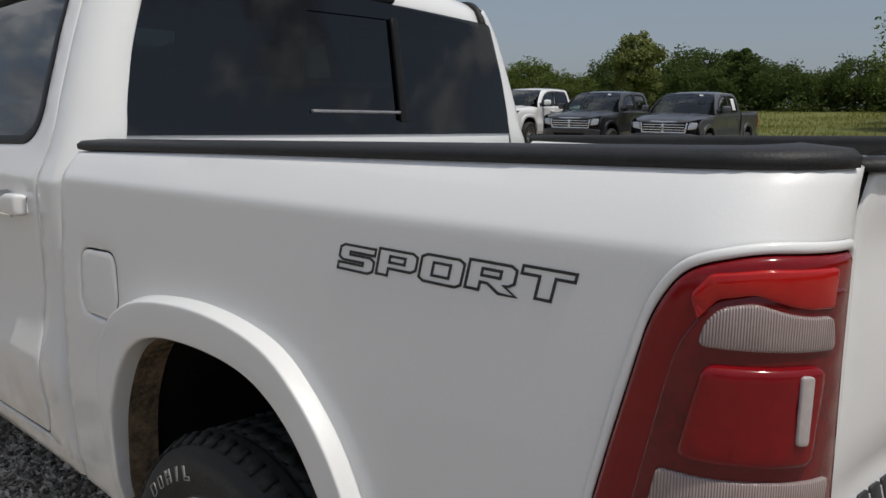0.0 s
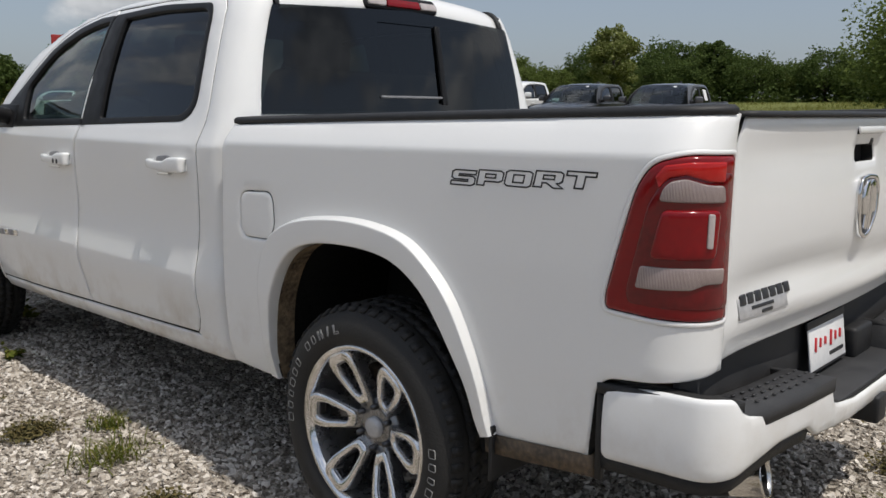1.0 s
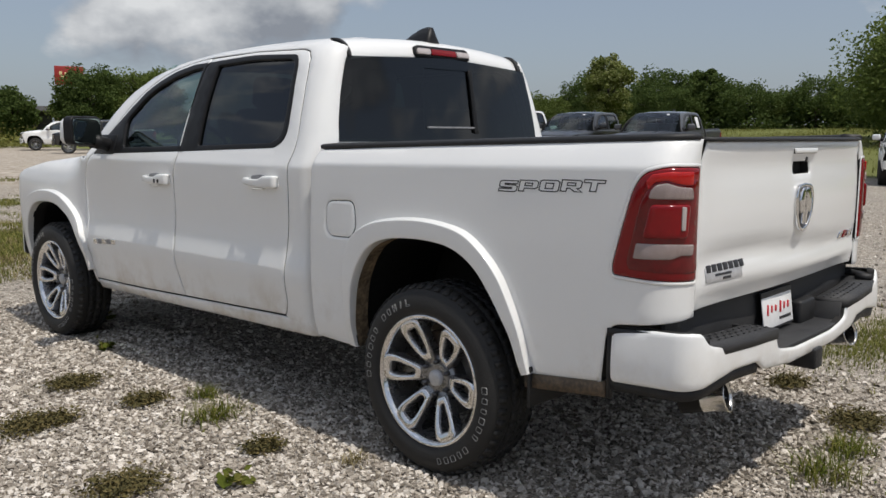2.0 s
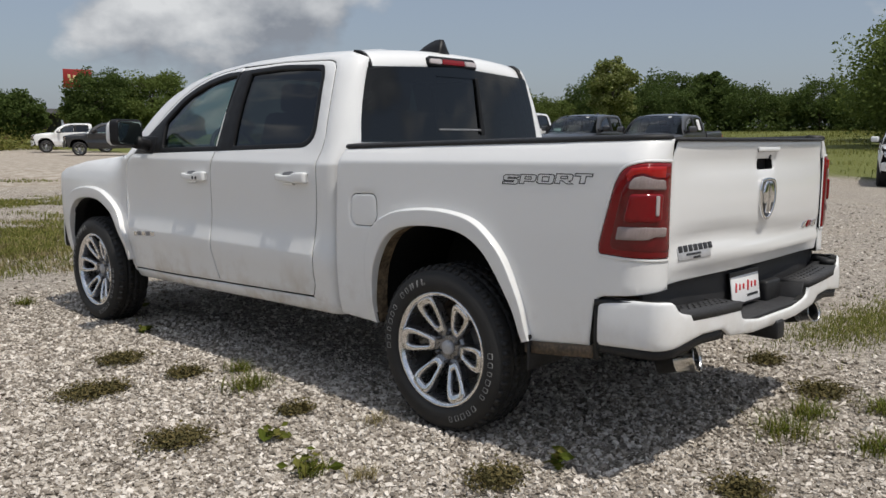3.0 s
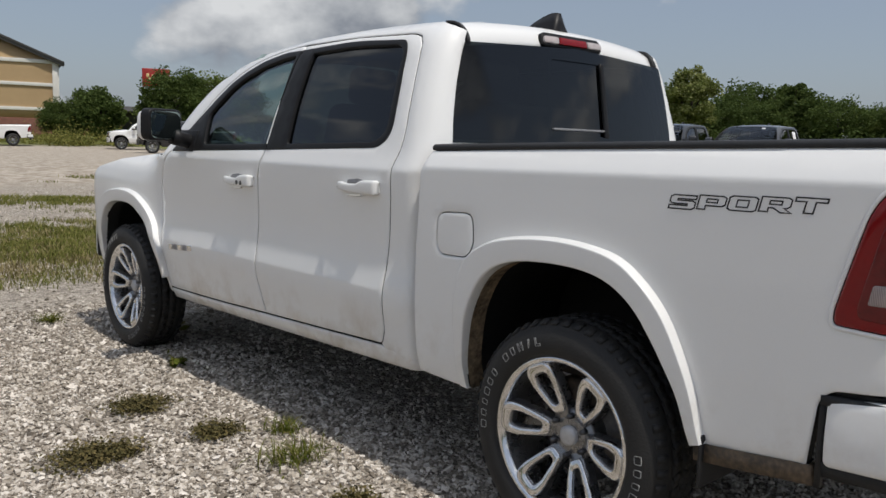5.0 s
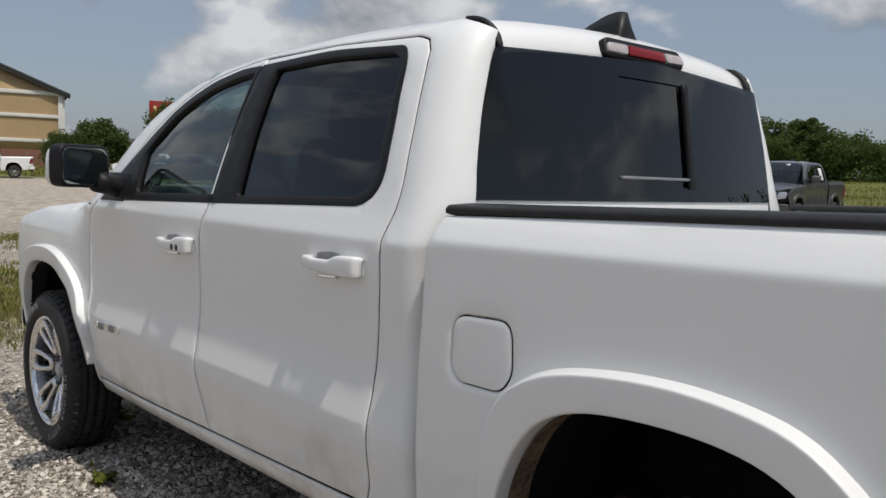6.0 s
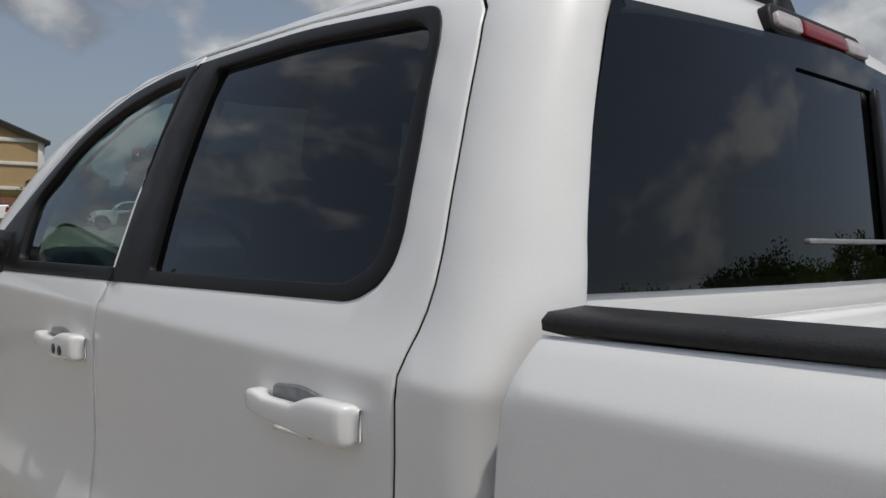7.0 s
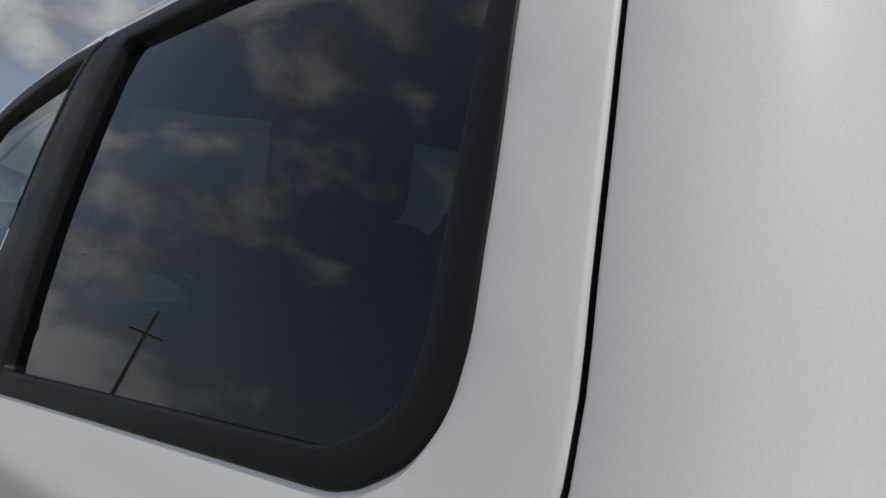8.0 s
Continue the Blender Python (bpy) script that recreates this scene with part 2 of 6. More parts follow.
def part(name, bm, mat, parent=None, label="", smooth=True):
    """One mesh object under a thing or a part. bm: a bmesh, a mesh, or (verts, faces)."""
    if isinstance(bm, tuple):
        me = mesh_from(name, bm[0], bm[1], mat, smooth)
        if len(bm) == 4 and smooth:
            me.normals_split_custom_set_from_vertices(bm[3])
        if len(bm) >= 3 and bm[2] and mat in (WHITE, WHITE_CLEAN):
            # shade of the gap put into colour: a pressing's turned-in edge turns black
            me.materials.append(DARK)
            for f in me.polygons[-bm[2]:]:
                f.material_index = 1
    elif isinstance(bm, bpy.types.Mesh):
        me = bm
    else:
        me = bpy.data.meshes.new(name)
        bm.normal_update()
        bm.to_mesh(me)
        bm.free()
        me.materials.append(mat)
        if smooth:
            me.shade_smooth()
    ob = new(name, me)
    if parent:
        ob.parent = parent
    return tagged(ob, label)


def empty(name, label, category, group="", at=None):
    ob = new(name)
    ob.empty_display_size = 0.3
    if at is not None:
        ob.matrix_world = at
    return tagged(ob, label, category, group)


def smooth_line(pts, step=0.03, closed=False):
    """Catmull-Rom through the points, sampled about every step."""
    p = [np.array(q, float) for q in pts]
    n = len(p)
    out = []
    for i in range(n if closed else n - 1):
        a, b, c, d = (p[(i - 1) % n], p[i], p[(i + 1) % n], p[(i + 2) % n]) if closed else (p[max(i - 1, 0)], p[i], p[i + 1], p[min(i + 2, n - 1)])
        k = max(1, int(np.linalg.norm(c - b) / step))
        for j in range(k):
            t = j / k
            out.append(0.5 * (2 * b + (c - a) * t + (2 * a - 5 * b + 4 * c - d) * t * t + (3 * b - a - 3 * c + d) * t ** 3))
    if not closed:
        out.append(p[-1])
    return [tuple(q) for q in out]


def rounded(pts, r=0.03, seg=5):
    """A closed outline with its corners rounded by r (a number, or one for each corner)."""
    n, out = len(pts), []
    rr = r if isinstance(r, (list, tuple)) else [r] * n
    for i in range(n):
        p0, p, p1 = (np.array(pts[(i + k) % n], float) for k in (-1, 0, 1))
        a, b = p0 - p, p1 - p
        la, lb = np.linalg.norm(a), np.linalg.norm(b)
        q = min(rr[i], la * 0.45, lb * 0.45)
        if q < 1e-4:
            out.append(tuple(p))
            continue
        s, e = p + a / la * q, p + b / lb * q
        for j in range(seg + 1):
            t = j / seg
            out.append(tuple((1 - t) ** 2 * s + 2 * t * (1 - t) * p + t * t * e))
    return out


def dense(loop, step):
    out = []
    for i, p in enumerate(loop):
        q = loop[(i + 1) % len(loop)]
        k = max(1, int(math.dist(p, q) / step + 0.5))
        out += [(p[0] + (q[0] - p[0]) * j / k, p[1] + (q[1] - p[1]) * j / k) for j in range(k)]
    return out


def area(loop):
    a = np.array(loop)
    b = np.roll(a, -1, 0)
    return 0.5 * float(np.sum(a[:, 0] * b[:, 1] - b[:, 0] * a[:, 1]))


def inset(loop, d):
    """The loop moved inwards by d (outwards where d is negative)."""
    a = np.array(loop, float)
    if area(loop) < 0:
        a = a[::-1]
    e0, e1 = a - np.roll(a, 1, 0), np.roll(a, -1, 0) - a
    t0, t1 = (e / np.maximum(np.linalg.norm(e, axis=1, keepdims=True), 1e-9) for e in (e0, e1))
    nn = np.stack([-(t0 + t1)[:, 1], (t0 + t1)[:, 0]], 1)
    nn /= np.maximum(np.linalg.norm(nn, axis=1, keepdims=True), 1e-9)
    c = np.maximum(0.5, np.sum(nn * np.stack([-t0[:, 1], t0[:, 0]], 1), 1, keepdims=True))
    return [tuple(p) for p in a + nn * d / c]


def within(loop, pts):
    a = np.array(loop)
    b = np.roll(a, -1, 0)
    x, y = pts[:, 0:1], pts[:, 1:2]
    up = (a[:, 1] > y) != (b[:, 1] > y)
    dy = np.where(np.abs(b[:, 1] - a[:, 1]) < 1e-12, 1e-12, b[:, 1] - a[:, 1])
    return (np.sum(up & (x < (b[:, 0] - a[:, 0]) * (y - a[:, 1]) / dy + a[:, 0]), 1) % 2) == 1


def near(loop, pts):
    a = np.array(loop)
    b = np.roll(a, -1, 0)
    ab = b - a
    t = np.clip(np.sum((pts[:, None] - a) * ab, 2) / np.maximum(np.sum(ab * ab, 1), 1e-12), 0, 1)
    return np.min(np.linalg.norm(pts[:, None] - (a + ab * t[..., None]), axis=2), 1)


def sheet(place, outline, holes=(), step=0.035, r=0.005, flange=0.02, proud=0.0, side=1, edge=None, crease=()):
    """A pressed panel: an outline with holes in two coordinates, bent onto place(u, v),
    with rounded and turned-in edges. crease: lines (v at u = 0, slope) that the mesh follows. side -1 mirrors it across the middle of the car."""
    edge = edge or step * 0.7
    loops = [dense(lp, edge) for lp in (outline, *holes)]
    loops = [lp if area(lp) > 0 else lp[::-1] for lp in loops]
    verts, depth, edges, first = [], [], [], []
    for k, lp in enumerate(loops):
        sgn = 1 if k == 0 else -1
        for d, h in (((0, r), (0.3 * r, 0.29 * r), (r, 0)) if r > 0 else ((0, 0),)):
            ring = inset(lp, sgn * d) if d else lp
            s = len(verts)
            verts += ring
            depth += [h] * len(ring)
            if d == 0:
                first.append((s, len(ring)))
            edges += [(s + i, s + (i + 1) % len(ring)) for i in range(len(ring))]
    o = np.array(loops[0])
    (x0, y0), (x1, y1) = o.min(0), o.max(0)
    ys = np.arange(y0 + step / 2, y1, step * 0.87)
    grid = np.array([(x + (step / 2 if j % 2 else 0), y) for j, y in enumerate(ys) for x in np.arange(x0 + step / 2, x1, step)] or [(x0 - 9, y0)])
    for v0, slope in crease:
        grid = grid[np.abs(grid[:, 1] - v0 - slope * grid[:, 0]) > 0.026]
        along = np.arange(x0, x1, step * 0.7)
        grid = np.concatenate([grid] + [np.stack([along, v0 + slope * along + d], 1) for d in (-0.022, -0.012, -0.005, 0.0, 0.005, 0.012, 0.022)])
    keep = within(loops[0], grid)
    for lp in loops[1:]:
        keep &= ~within(lp, grid)
    grid = grid[keep]
    for lp in loops:
        if len(grid):
            grid = grid[near(lp, grid) > max(step * 0.45, r * 1.6)]
    verts += [tuple(g) for g in grid]
    depth += [0] * len(grid)
    res = geometry.delaunay_2d_cdt([Vector(v) for v in verts], edges, [], 0, 1e-6)
    vv = np.array([tuple(v) for v in res[0]])
    orig = [(c[0] if c else 0) for c in res[3]]
    tri = np.array([f for f in res[2] if len(f) == 3])
    mid = vv[tri].mean(1)
    ok = within(loops[0], mid)
    for lp in loops[1:]:
        ok &= ~within(lp, mid)
    tri = tri[ok]
    q = vv[tri]
    cw = (q[:, 1, 0] - q[:, 0, 0]) * (q[:, 2, 1] - q[:, 0, 1]) - (q[:, 2, 0] - q[:, 0, 0]) * (q[:, 1, 1] - q[:, 0, 1]) < 0
    tri[cw] = tri[cw][:, ::-1]
    back = {}
    for i, c in enumerate(res[3]):
        for q in c:
            back[q] = i

    def at(u, v, d):
        p = Vector(place(u, v))
        a, b = Vector(place(u + 2e-3, v)), Vector(place(u, v + 2e-3))
        n = (a - Vector(place(u - 2e-3, v))).cross(b - Vector(place(u, v - 2e-3)))
        return p - n.normalized() * d

    pts = [at(vv[i][0], vv[i][1], depth[orig[i]] - proud) for i in range(len(vv))]
    faces = [tuple(int(q) for q in t) for t in tri]
    if flange:
        for s, m in first:
            base = len(pts)
            for i in range(m):
                u, v = verts[s + i]
                pts.append(at(u, v, r + flange - proud))
            hole = s != first[0][0]
            for i in range(m):
                a, b = back[s + i], back[s + (i + 1) % m]
                c, d = base + (i + 1) % m, base + i
                faces.append((b, a, d, c) if not hole else (a, b, c, d))
    if side < 0:
        pts = [Vector((-p.x, p.y, p.z)) for p in pts]
        faces = [f[::-1] for f in faces]
    if flange or r:
        return pts, faces, sum(m for _, m in first) if flange else 0
    normals = []
    for i in range(len(vv)):
        u, v = vv[i]
        n = (Vector(place(u + 4e-3, v)) - Vector(place(u - 4e-3, v))).cross(Vector(place(u, v + 4e-3)) - Vector(place(u, v - 4e-3))).normalized()
        normals.append((-n.x if side < 0 else n.x, n.y, n.z))
    return pts, faces, 0, normals


def lathe(profile, n=64, axis="x", close=False):
    """profile: (radius, along) turned round the x axis."""
    verts, faces, m = [], [], len(profile)
    for i in range(n):
        a = 2 * math.pi * i / n
        for r, h in profile:
            verts.append((h, r * math.cos(a), r * math.sin(a)) if axis == "x" else (r * math.cos(a), r * math.sin(a), h))
    for i in range(n):
        j = (i + 1) % n
        for k in range(m - 1 if not close else m):
            q = (k + 1) % m
            faces.append((i * m + k, i * m + q, j * m + q, j * m + k))
    return verts, faces


def sweep(path, section, up=(0, 0, 1), closed=False, caps=True):
    """A section (across, up) carried along a path of points."""
    P = [Vector(p) for p in path]
    n, m = len(P), len(section)
    verts, faces = [], []
    for i, p in enumerate(P):
        a = P[(i - 1) % n] if closed or i else p
        b = P[(i + 1) % n] if closed or i < n - 1 else p
        t = (b - a).normalized()
        s = t.cross(Vector(up)).normalized()
        w = s.cross(t).normalized()
        for x, y in section:
            verts.append(p + s * x + w * y)
    for i in range(n if closed else n - 1):
        j = (i + 1) % n
        for k in range(m):
            q = (k + 1) % m
            faces.append((i * m + k, i * m + q, j * m + q, j * m + k))
    if caps and not closed:
        faces += [tuple(range(m))[::-1], tuple(range((n - 1) * m, n * m))]
    return verts, faces


def circle(r, n=10, squash=1.0):
    return [(r * math.cos(2 * math.pi * i / n), r * squash * math.sin(2 * math.pi * i / n)) for i in range(n)]


def box(size, at=(0, 0, 0), bevel=0.0, seg=2, turn=None, taper=None):
    bm = bmesh.new()
    bmesh.ops.create_cube(bm, size=1.0)
    for v in bm.verts:
        v.co = Vector((v.co.x * size[0], v.co.y * size[1], v.co.z * size[2]))
        if taper and v.co.z > 0:
            v.co.x *= taper[0]
            v.co.y *= taper[1]
    if bevel:
        bmesh.ops.bevel(bm, geom=bm.edges[:], offset=bevel, segments=seg, affect="EDGES", profile=0.5)
    m = Matrix.Translation(at) @ (turn or Matrix())
    bmesh.ops.transform(bm, matrix=m, verts=bm.verts)
    return bm


def joined(*pieces):
    """Several (verts, faces) as one."""
    verts, faces = [], []
    for v, f, *_ in pieces:
        k = len(verts)
        verts += list(v)
        faces += [tuple(i + k for i in q) for q in f]
    return verts, faces


def flat_of(bm):
    bm.verts.index_update()
    r = [v.co.copy() for v in bm.verts], [tuple(v.index for v in f.verts) for f in bm.faces]
    bm.free()
    return r


def moved(vf, m):
    return [m @ Vector(v) for v in vf[0]], vf[1]


def mirrored(vf):
    return ([Vector((-v[0], v[1], v[2])) for v in vf[0]], [tuple(f[::-1]) for f in vf[1]], *vf[2:3])

# ---------------------------------------------------------------- the white pickup
def blurred(table):
    zs, ws = [a for a, _ in table], [b for _, b in table]

    def f(z):
        return sum(float(np.interp(z + d, zs, ws)) for d in (-0.006, -0.003, 0, 0.003, 0.006)) / 5
    return f


bed_w = blurred([(0.38, 0.92), (0.46, 0.955), (0.55, 0.975), (0.75, 0.988), (1.0, 0.993), (1.17, 0.992), (1.290, 0.990), (1.304, 0.983), (1.335, 0.965), (1.37, 0.942), (1.41, 0.90)])
cab_w = blurred([(0.38, 0.90), (0.44, 0.940), (0.50, 0.955), (0.60, 0.968), (0.68, 0.984), (0.75, 0.987), (0.84, 0.970), (0.92, 0.963), (1.0, 0.964), (1.10, 0.970), (1.19, 0.975), (1.255, 0.977), (1.268, 0.973), (1.335, 0.947),
                 (1.36, 0.941), (1.50, 0.905), (1.65, 0.858), (1.76, 0.818), (1.82, 0.788), (1.85, 0.765), (1.878, 0.735), (1.895, 0.69), (1.905, 0.65)])
fend_w = blurred([(0.38, 0.92), (0.5, 0.955), (0.65, 0.972), (0.8, 0.985), (1.0, 0.990), (1.10, 0.984), (1.17, 0.968), (1.22, 0.935), (1.26, 0.87), (1.30, 0.78)])
ROOF_Y = [0.85, 0.95, 1.2, 1.55, 1.95, 2.3, 2.55, 2.8, 3.1]
ROOF_Z = [1.878, 1.886, 1.893, 1.892, 1.880, 1.850, 1.812, 1.74, 1.62]


def roof_z(y):
    return sum(float(np.interp(y + d, ROOF_Y, ROOF_Z)) for d in (-0.1, -0.05, 0, 0.05, 0.1)) / 5


def round_back(u, w, yc, r):
    """Plan of a side that turns round a rear corner: x and y at the length u."""
    if u >= yc:
        return w, u
    s = yc - u
    if s < r * math.pi / 2:
        return w - r + r * math.cos(s / r), yc - r * math.sin(s / r)
    return w - r - (s - r * math.pi / 2), yc - r


def bed_place(u, z):
    x, y = round_back(u, bed_w(z + 0.016 * u), -0.948, 0.125)
    return x, y, z


def bed_u(x, z):
    """The length at which the wrapped bedside reaches x on the rear face."""
    return -0.948 - 0.125 * math.pi / 2 - (bed_w(z - 0.018) - 0.125 - x)


def cab_rear(z):
    return float(np.interp(z, [1.22, 1.345, 1.36, 1.86], [0.815, 0.800, 0.800, 0.862]))


def cab_side(y, z):
    drop = max(0.0, 1.893 - roof_z(y)) * min(1.0, max(0.0, (z - 1.38) / 0.35))
    w = cab_w(z + drop)
    return w - 0.02 * max(0.0, y - 2.6) ** 2 - 0.25 * max(0.0, y - 2.8) ** 2 * min(1.0, max(0.0, (z - 1.28) / 0.1))


def cab_place(u, z):
    r = float(np.interp(z, [1.28, 1.40], [0.07, 0.105]))
    x, y = round_back(u, cab_side(max(u, 0.9), z), cab_rear(z) + r, r)
    return x, y, z


def cab_u(x, z):
    """The length at which the wrapped cab side reaches x on the rear wall."""
    r = float(np.interp(z, [1.28, 1.40], [0.07, 0.105]))
    return cab_rear(z) + r - r * math.pi / 2 - (cab_side(0.9, z) - r - x)


def fend_place(u, z):
    w = fend_w(z) - 0.03 * max(0.0, (u - 3.3) / 1.2) ** 2
    t = max(0.0, min(1.0, (3.45 - u) / 0.22))
    w = w * (1 - t) + cab_side(u, z) * t
    x, y = round_back(-u, w, -4.28, 0.2)
    return x, -y, z


def rear_wall(x, z):
    return x, cab_rear(z) + 0.008 - 0.040 * (1 - (x / 0.8) ** 2), z


def gate_y(x, z):
    return -1.108 + 0.036 * (x / 0.81) ** 2 + gate_relief(z) * (1 - 0.75 * min(1.0, abs(x) / 0.82) ** 6)


gate_relief = blurred([(0.78, 0.040), (0.845, 0.036), (0.872, 0.008), (0.90, 0.004), (0.948, 0.028), (0.985, 0.024), (1.03, 0.006), (1.12, 0.000), (1.20, 0.002), (1.25, 0.008), (1.29, 0.015), (1.325, 0.015), (1.355, 0.004), (1.38, -0.004), (1.40, 0.004)])


def gate_place(x, z):
    wave = 0.03 * math.sin(x * 3.1) if z < 1.1 else 0.0
    return x, gate_y(x, z + wave * max(0.0, 1 - abs(z - 0.97) / 0.12)), z


ARCH = [(0.506, 0.445), (0.508, 0.50), (0.503, 0.606), (0.475, 0.745), (0.418, 0.862), (0.345, 0.933), (0.24, 0.972), (0.09, 0.986), (-0.06, 0.980), (-0.165, 0.952), (-0.255, 0.892), (-0.325, 0.807), (-0.385, 0.715), (-0.428, 0.635), (-0.468, 0.512)]
FLARE = [(0.548, 0.45), (0.552, 0.57), (0.548, 0.72), (0.535, 0.85), (0.490, 0.957), (0.415, 1.013), (0.310, 1.050), (0.135, 1.072), (-0.03, 1.070), (-0.18, 1.042), (-0.275, 0.985), (-0.365, 0.895), (-0.43, 0.78), (-0.475, 0.665), (-0.508, 0.525)]

truck = empty("pickup_truck", "white crew-cab pickup truck parked on pale gravel", "pickup truck")


def both(name, vf, mat, parent, label=""):
    """The same part on both sides of the car; vf stands on the +x side."""
    a = part(name, mirrored(vf), mat, parent, label)
    b = part(name, vf, mat, parent, label)
    return a, b


def arch_line(pts, y, dz, step=0.025):
    return smooth_line([(p[0] + y, p[1] + dz * min(1, max(0, (p[1] - 0.45) / 0.5))) for p in pts], step)


# bedside: one pressing from the cab gap round to the tailgate, open for lamp, filler and wheel
gap_line = smooth_line([(0.750, 1.345), (0.776, 1.265), (0.784, 1.10), (0.795, 0.90), (0.800, 0.69), (0.796, 0.56), (0.788, 0.455)], 0.03)
lamp_line = rounded([(bed_u(0.838, 1.305), 1.309), (-1.03, 1.311), (-0.955, 1.291), (-0.917, 1.235), (-0.872, 1.07), (-0.848, 0.975), (-0.850, 0.942), (-0.95, 0.938), (bed_u(0.838, 0.93), 0.928)], [0.012, 0.03, 0.04, 0.05, 0.1, 0.03, 0.02, 0.06, 0.012])
filler_line = rounded([(0.667, 1.114), (0.474, 1.122), (0.466, 1.00), (0.503, 0.952), (0.640, 0.950), (0.669, 0.985)], [0.05, 0.045, 0.04, 0.03, 0.03, 0.03])
bed_outline = gap_line + [(0.60, 0.445)] + arch_line(ARCH, 0, 0) + rounded([(-0.80, 0.545), (-0.825, 0.735), (-0.86, 0.768), (-1.0, 0.785), (-1.150, 0.800)], [0.01, 0.02, 0.02, 0.02, 0.001])[0:-1] + [(bed_u(0.828, z), z) for z in (0.80, 0.92, 1.05, 1.2, 1.27)] + [(bed_u(0.822, 1.32), 1.32), (bed_u(0.808, 1.398), 1.402), (-0.9, 1.402), (0.0, 1.374)]
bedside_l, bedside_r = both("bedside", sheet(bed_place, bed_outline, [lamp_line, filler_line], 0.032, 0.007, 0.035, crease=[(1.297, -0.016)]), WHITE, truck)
both("fuel_door", sheet(bed_place, inset(filler_line, 0.003), [], 0.03, 0.003, 0.01, edge=0.012), WHITE, bedside_l)[1].parent = bedside_r


def flare(y, dz, place):
    inn, out = arch_line(ARCH, y, dz), arch_line(FLARE, y, dz)
    n = 60
    pick = lambda line, t: np.array([np.interp(t * (len(line) - 1), range(len(line)), [p[k] for p in line]) for k in (0, 1)])
    cross = [(0.0, -0.006), (0.008, 0.000), (0.02, 0.006), (0.055, 0.018), (0.088, 0.0285), (0.100, 0.0315), (0.116, 0.0332), (0.14, 0.0338), (0.19, 0.0338), (0.60, 0.0330), (0.92, 0.0322), (0.965, 0.031), (0.99, 0.027), (1.0, 0.020), (1.0, -0.03)]
    verts, faces, m = [], [], len(cross)
    for i in range(n + 1):
        a, b = pick(out, i / n), pick(inn, i / n)
        fade = min(1.0, 0.25 + i / n * 4.0)
        for q, h in cross:
            p = a + (b - a) * q
            x, yy, z = place(p[0], p[1])
            verts.append((x + (h * fade if h > 0 else h), yy, z))
    for i in range(n):
        for k in range(m - 1):
            faces.append((i * m + k, i * m + k + 1, (i + 1) * m + k + 1, (i + 1) * m + k))
    lip, lf = [], []
    for i in range(n + 1):
        b = pick(inn, i / n)
        x, yy, z = place(b[0], b[1])
        lip += [(x - 0.012, yy - 0.003 * (1 if b[0] > y else -1), z - 0.002), (x - 0.09, yy, z + 0.003)]
    for i in range(n):
        lf.append((2 * i, 2 * i + 1, 2 * i + 3, 2 * i + 2))
    well, wf = [], []
    for i in range(n + 1):
        b = pick(inn, i / n)
        for x, g in ((place(b[0], b[1])[0] - 0.03, 1.0), (0.90, 1.05), (0.42, 1.05)):
            well.append((x, y + (b[0] - y) * g, 0.43 + (b[1] - 0.43) * g))
    for i in range(n):
        for k in range(2):
            wf.append((3 * i + k, 3 * i + k + 1, 3 * i + k + 4, 3 * i + k + 3))
    rim = [3 * i + 2 for i in range(n + 1)]
    wf.append(tuple(rim))
    return (verts, faces), (lip, lf), (well, wf)


both("fender_flare", flare(0, 0, bed_place)[0], WHITE, truck)
both("arch_lip", flare(0, 0, bed_place)[1], MUD, truck, "mud-caked inner lip of the wheel arch")
both("wheel_well", flare(0, 0, bed_place)[2], DARK, truck, "black wheel well")
FY, FDZ = 3.655, -0.045
both("fender_flare", flare(FY, FDZ, fend_place)[0], WHITE, truck)
both("arch_lip", flare(FY, FDZ, fend_place)[1], DARK, truck)
both("wheel_well", flare(FY, FDZ, fend_place)[2], DARK, truck)

# front fender
fender_outline = [(3.13, 1.252), (3.158, 1.222), (3.205, 1.10), (3.216, 0.95), (3.200, 0.80), (3.176, 0.60), (3.147, 0.457), (3.165, 0.42)] + arch_line(ARCH, FY, FDZ)[::-1] + [(4.26, 0.47), (4.30, 0.56), (4.34, 0.70), (4.42, 0.92), (4.45, 1.00), (4.38, 1.085), (4.24, 1.150), (3.9, 1.215), (3.4, 1.268)]
both("front_fender", sheet(fend_place, fender_outline, [], 0.05, 0.006, 0.03), WHITE, truck)

# doors
rear_cut = [(1.045, 0.515), (1.016, 0.575), (1.008, 0.80), (0.993, 1.0), (0.983, 1.15), (0.980, 1.262), (0.958, 1.35), (0.953, 1.43), (0.970, 1.59), (0.990, 1.73), (1.002, 1.785), (1.03, 1.822), (1.09, 1.837)]
mid_cut = [(1.995, 0.485), (2.036, 0.60), (2.060, 0.75), (2.062, 0.95), (2.052, 1.17), (2.028, 1.265), (2.010, 1.32), (1.985, 1.50), (1.955, 1.70), (1.94, 1.84)]
front_cut = [(3.142, 0.455), (3.172, 0.60), (3.196, 0.80), (3.212, 0.95), (3.200, 1.10), (3.152, 1.222), (3.05, 1.300), (2.93, 1.36)]
top_cut = [(1.94, 1.845), (2.10, 1.832), (2.30, 1.800), (2.48, 1.745), (2.62, 1.675), (2.75, 1.58), (2.86, 1.465), (2.93, 1.36)]
smooth_door = lambda pts: smooth_line(pts, 0.03)
rear_door_outline = inset(smooth_door(rear_cut) + [(1.5, 1.850)] + smooth_door(mid_cut)[::-1] + [(1.5, 0.500)], 0.003)
